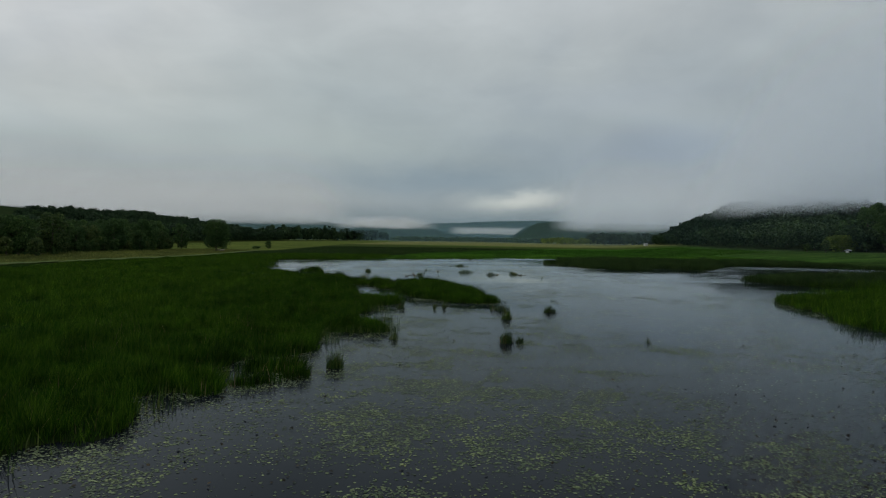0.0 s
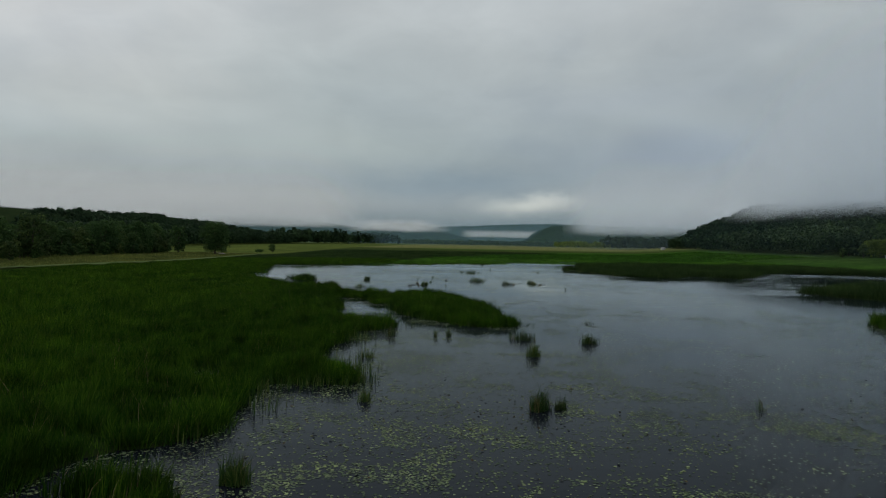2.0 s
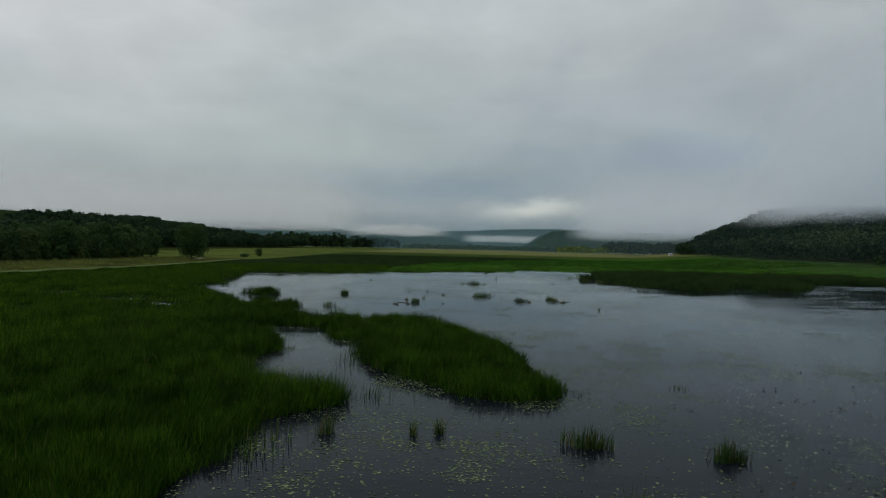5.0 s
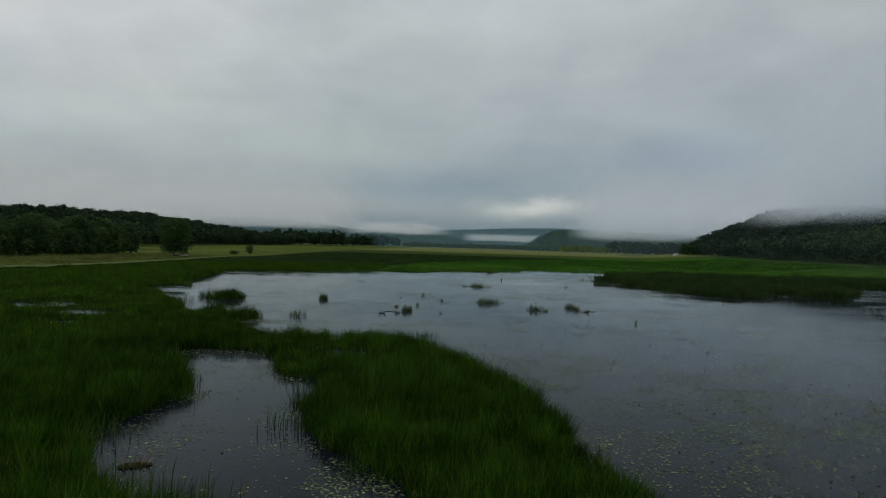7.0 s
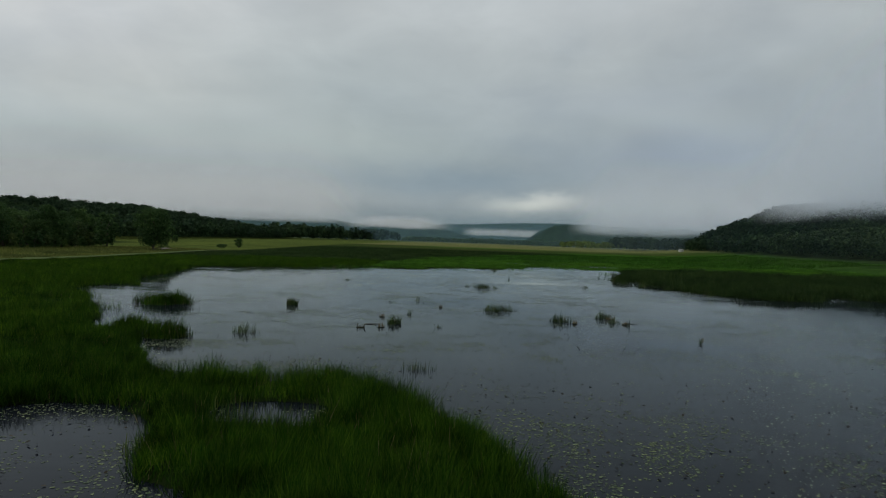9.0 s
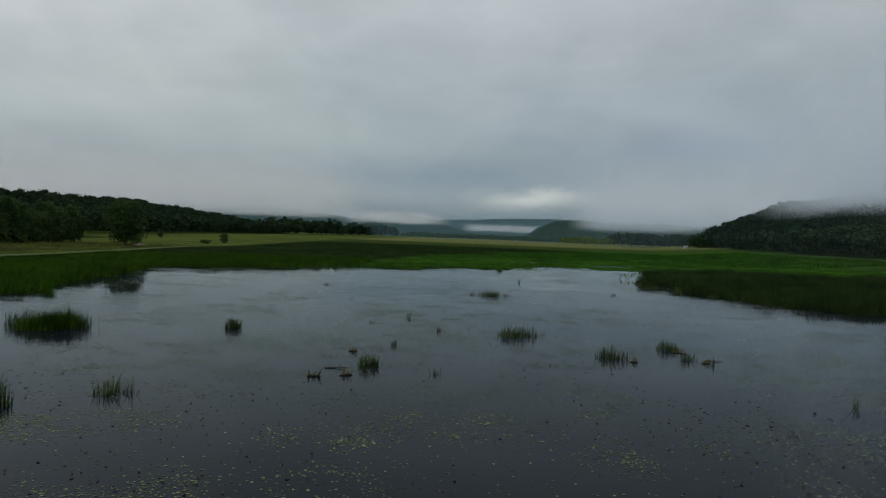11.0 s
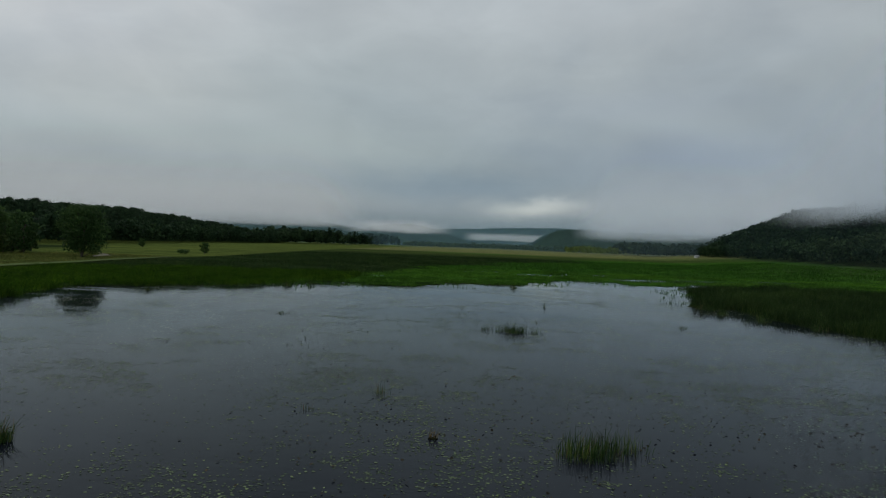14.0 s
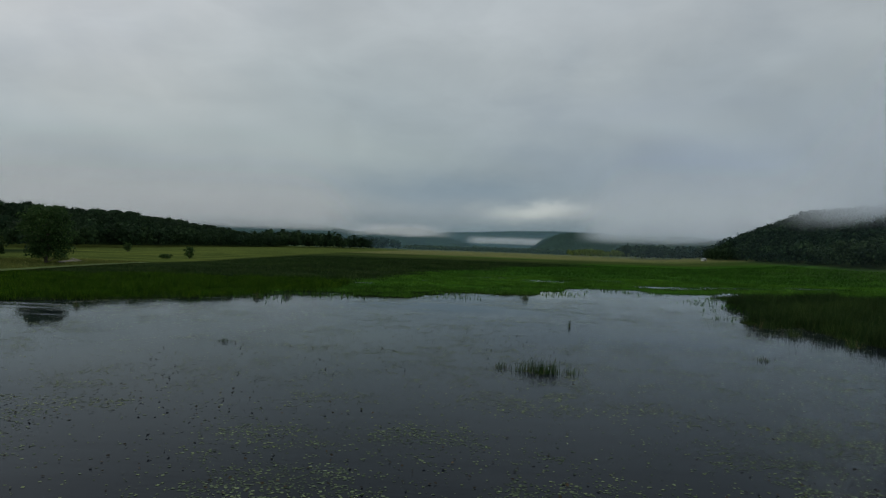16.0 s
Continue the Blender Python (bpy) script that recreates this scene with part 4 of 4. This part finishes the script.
def pads(name, label, x, y, size, mat, lift=0.006, tilt=0.03):
    """Floating roundish leaves, one mesh."""
    n = len(x)
    k = 5
    a0 = rng.uniform(0, 2 * np.pi, n)[:, None]
    ang = a0 + np.array([0.22, 1.55, 2.75, 3.85, 5.0])[None, :]
    r = size[:, None] / 2 * rng.uniform(0.8, 1.12, (n, k))
    px = x[:, None] + np.cos(ang) * r
    py = y[:, None] + np.sin(ang) * r
    ta, tb = rng.normal(0, tilt, (n, 1)), rng.normal(0, tilt, (n, 1))
    pz = lift + (np.abs(ta) + np.abs(tb)) * size[:, None] * 0.5 + np.cos(ang) * r * ta + np.sin(ang) * r * tb
    v = np.stack([px, py, pz], -1).reshape(-1, 3)
    return tagged(new(name, raw_mesh(name, v, np.arange(n * k), np.full(n, k), mat)), label, "lily pads", kind="stuff")


BEDS = [  # thick beds of floating leaves: x, y, half widths, thickness
    (15.4, 40.0, 2.4, 1.5, 1.8), (-15.6, 107.3, 4.0, 1.9, 2.4), (-0.8, 71.0, 3.4, 3.0, 1.4), (-12, 28.5, 2.4, 3.0, 0.7), (-6.8, 29, 3.5, 2.5, 0.7), (-11.5, 101.5, 4.5, 2.0, 0.8), (-1, 37, 10, 8, 0.7), (-2, 52, 7, 7, 0.8), (2, 23, 11, 6, 1.25),
    (-4, 113.5, 3.0, 1.6, 0.7), (10, 124, 7.0, 5.0, 0.6), (0.5, 109.8, 5.0, 2.4, 1.2), (-4, 108.2, 3.0, 2.0, 1.2), (-11.7, 109, 3.0, 1.6, 1.2), (-17.8, 116.7, 2.2, 1.2, 1.2), (16, 109, 7.0, 4.0, 0.6), (-2, 137, 7.0, 3.0, 0.5), (8, 141, 6.0, 3.0, 0.7), (18, 158, 8.0, 5.0, 0.6), (-12, 158, 12.0, 7.0, 0.4), (-2, 64, 6, 7, 0.4), (-18, 104, 2.5, 2, 0.7), (104, 168, 30, 30, 0.8), (9, 76, 5, 8, 0.5), (2, 51, 4, 3, 0.4),
    (20, 120, 6, 6, 0.6), (-7, 122, 6, 3, 0.45), (14, 150, 8, 4, 0.4), (-9, 75, 1.5, 2.0, 0.5)]


def pad_density(x, y):
    """How thick the floating leaves lie."""
    f = fbm(x, y, 6.0, 4, 51)
    g = fbm(x, y, 1.5, 3, 57)
    tuft = smooth(g, 0.42, 0.64)
    d = 0.05 + smooth(f, 0.36, 0.62) * (0.07 + 0.9 * tuft)
    d = d * np.interp(y, [0, 30, 42, 60, 84, 100, 118, 135, 150, 170, 230], [1.0, 1.0, 0.8, 0.6, 0.8, 0.65, 0.65, 0.65, 0.75, 0.65, 0.6])
    d = d * (1 - 0.55 * smooth(x, 8, 16) * (1 - smooth(y, 66, 78)))
    for px, py, a, b, s in BEDS:
        d = np.maximum(d, s * (1 - smooth(np.hypot((x - px) / a, (y - py) / b), 0.3, 1.2)) * (0.22 + 0.78 * tuft))
    d = d * (1 - 0.7 * smooth(-x, 3, 5) * smooth(y, 74, 78) * (1 - smooth(y, 94, 98)))
    near = land(x, y)
    d = np.maximum(d, 0.6 * smooth(near, -2.4, -0.6) * smooth(fbm(x, y, 2.2, 3, 71), 0.42, 0.66) * (1 - smooth(y, 98, 112)))
    return d * smooth(y, -16, 14) * (1 - smooth(x, 32, 45) * smooth(-x, -72, -60) * smooth(y, 70, 90))


def strew(box, per_m2):
    x, y = scatter(*box, per_m2)
    keep = (rng.uniform(0, 1, len(x)) < pad_density(x, y)) & (land(x, y) < -0.05)
    return x[keep], y[keep]


for box, per in (((-18, 40, -14, 62), 150), ((-20, 46, 62, 112), 115), ((-34, 46, 112, 150), 95), ((-42, 44, 150, 235), 62), ((74, 130, 138, 198), 9)):
    x, y = strew(box, per)
    pads("lily_pads", "yellow-green lily pads floating in loose patches", x, y, (0.04 + 0.095 * rng.uniform(0, 1, len(x)) ** 1.5) * np.interp(y, [60, 110, 200], [1.0, 0.85, 1.25]), PADS)
x, y = scatter(-20, 44, 10, 215, 2.2)
ok = (land(x, y) < -0.2) & (rng.uniform(0, 1, len(x)) < smooth(fbm(x, y, 14, 3, 91), 0.3, 0.75))
pads("withered_pads", "dark curled pads and buds on the water", x[ok], y[ok], rng.uniform(0.05, 0.13, ok.sum()), PAD_DARK, 0.02, 0.25)

# ---- floating debris ----


def root_mat(x, y, wide, deep, turn):
    """A floating lump of roots with short stubs."""
    bm = bmesh.new()
    bmesh.ops.create_icosphere(bm, subdivisions=3, radius=1.0)
    for v in bm.verts:
        k = 1 + 0.35 * (noise.noise(v.co * 2.2 + Vector((x, y, 0))))
        v.co = Vector((v.co.x * wide / 2 * k, v.co.y * deep / 2 * k, v.co.z * 0.045 * k))
    ob = tagged(new("root_mat"), "floating brown-green mat of torn roots", "floating debris", "floating root mats")
    part("mat", bm, MUCK, ob)
    n = 26
    px, py = rng.uniform(-0.42, 0.42, n) * wide, rng.uniform(-0.35, 0.35, n) * deep
    v, l, s = blades(px, py, np.full(n, 0.02), rng.uniform(0.1, 0.4, n), np.full(n, 0.03), rng.uniform(0.05, 0.3, n))
    tagged(mesh_part("stubble", raw_mesh("stubble", v, l, s, DEAD), ob), kind="stuff")
    ob.matrix_basis = pose(x, y, 0.02, 0, 0, turn)
    return ob


for c in ((-6.7, 116.6, 1.1, 0.5, 8), (-5.2, 117.1, 1.0, 0.4, 20), (-5.9, 123.4, 0.9, 0.4, 0), (14.9, 127.3, 1.7, 0.35, -8), (10.9, 123.6, 0.8, 0.3, 0), (15.4, 124.2, 0.9, 0.25, 4), (-1.0, 132.6, 0.6, 0.2, 0),
          (-9.0, 72.6, 1.6, 0.7, 20)):
    root_mat(c[0], c[1], c[2] * 0.62, c[3] * 0.8, c[4])


def drift_log(x, y, length, thick, turn):
    bm = bmesh.new()
    limb(bm, (-length / 2, 0, 0.02), (length / 2, 0, 0.05), thick, thick * 0.5, 8)
    limb(bm, (length * 0.1, 0, 0.03), (length * 0.28, length * 0.12, 0.3), thick * 0.4, thick * 0.15, 6)
    me = bpy.data.meshes.new("driftwood")
    bm.to_mesh(me)
    bm.free()
    me.materials.append(DRIFT)
    ob = tagged(new("driftwood", me), "wet grey driftwood branch lying on the water", "driftwood")
    ob.matrix_basis = pose(x, y, 0.0, 0, 0, turn)


drift_log(-6.0, 118.6, 1.1, 0.04, 6)
drift_log(16.2, 125.0, 1.1, 0.03, -10)

# ---- small buildings and the sandy bank ----


def box_mesh(bm, cx, cy, cz, sx, sy, sz, bevel=0.0):
    r = bmesh.ops.create_cube(bm, size=1.0, matrix=Matrix.LocRotScale((cx, cy, cz), None, (sx, sy, sz)))
    if bevel:
        edges = list({e for v in r["verts"] for e in v.link_edges})
        bmesh.ops.bevel(bm, geom=edges, offset=bevel, segments=2, affect="EDGES")


def shed(x, y, length, deep, tall, turn, label):
    ob = tagged(new("shed"), label, "shed")
    bm = bmesh.new()
    box_mesh(bm, 0, 0, tall / 2 - 0.2, length, deep, tall + 0.4, 0.03)
    part("wall", bm, WHITE_PAINT, ob)
    bm = bmesh.new()
    e, rise = 0.35, deep * 0.32
    prof = [(-deep / 2 - e, tall - 0.05), (0, tall + rise), (deep / 2 + e, tall - 0.05), (deep / 2 + e, tall + 0.1), (0, tall + rise + 0.16), (-deep / 2 - e, tall + 0.1)]
    ends = [[bm.verts.new((sx * (length / 2 + e), py, pz)) for py, pz in prof] for sx in (-1, 1)]
    for k in range(6):
        bm.faces.new((ends[0][k], ends[0][(k + 1) % 6], ends[1][(k + 1) % 6], ends[1][k]))
    bm.faces.new(ends[0])
    bm.faces.new(list(reversed(ends[1])))
    part("roof", bm, ROOF_GREY, ob)
    for k in (-1, 1):
        bm = bmesh.new()
        box_mesh(bm, k * length * 0.25, -deep / 2 - 0.02, tall * 0.55, 0.9, 0.08, 0.8, 0.01)
        part("window", bm, DARK_GLASS, ob)
    ob.matrix_basis = on_ground(x, y, turn)
    return ob


shed(253, 775, 4.0, 3.0, 1.7, 20, "small white shed at the foot of the hill")
shed(182, 279, 1.6, 1.3, 0.9, 30, "small white shed half hidden under the bushes")


def sand_bank():
    u = np.linspace(0, 1, 24)
    v = np.linspace(-1, 1, 7)
    U, V = np.meshgrid(u, v)
    cx = np.interp(u, [0, 0.5, 1], [-97, -101, -113])
    cy = np.interp(u, [0, 0.5, 1], [272, 285, 303])
    half = 1.9 * np.sin(np.pi * (0.06 + 0.88 * u))
    X, Y = cx[None, :] + V * half[None, :], cy[None, :] + V * half[None, :] * 0.4
    Z = height(X, Y) + 0.35 * (1 - V ** 2) + 0.05
    tagged(new("sand_bank", sheet("sand_bank", X, Y, Z, SAND)), "pale strip of bare sand behind the lone tree", "sand", kind="structure")


sand_bank()

# ---- thin reeds standing in the shallows ----


def shallows(box, per_m2, label):
    x, y = scatter(*box, per_m2)
    d = land(x, y)
    g = fbm(x, y, 2.2, 3, 63)
    ok = (d < 0.1) & (d > -2.0) & (rng.uniform(0, 1, len(x)) < smooth(g, 0.50, 0.68) * (1 + d / 2.2)) & ~((x > 2) & (y > 66))
    x, y = x[ok], y[ok]
    h = rng.uniform(0.5, 1.1, len(x))
    v, l, s_ = blades(x, y, np.full(len(x), -0.2), h, rng.uniform(0.025, 0.045, len(x)), h * rng.uniform(0.02, 0.2, len(x)))
    tagged(new("shore_reeds", raw_mesh("shore_reeds", v, l, s_, REED)), label, "reeds", kind="stuff")


shallows((-20, 10, 12, 96), 26, "thin green reeds standing in the shallow water")
x, y = scatter(-36, 60, 196, 262, 3.0)
d = land(x, y)
ok = (d < 0.2) & (d > -9) & (rng.uniform(0, 1, len(x)) < (1 + d / 10) * smooth(fbm(x, y * 2.5, 9, 3, 83), 0.46, 0.6))
h = rng.uniform(0.15, 0.55, ok.sum())
v, l, s_ = blades(x[ok], y[ok], np.full(ok.sum(), -0.05), h, rng.uniform(0.08, 0.2, ok.sum()), h * rng.uniform(0.1, 0.6, ok.sum()), False)
tagged(new("wild_rice", raw_mesh("wild_rice", v, l, s_, FIELD)), "low bright wild rice straggling into the water", "marsh grass", kind="stuff")
shallows((-50, 60, 112, 255), 3, "thin dark reeds along the far shore")
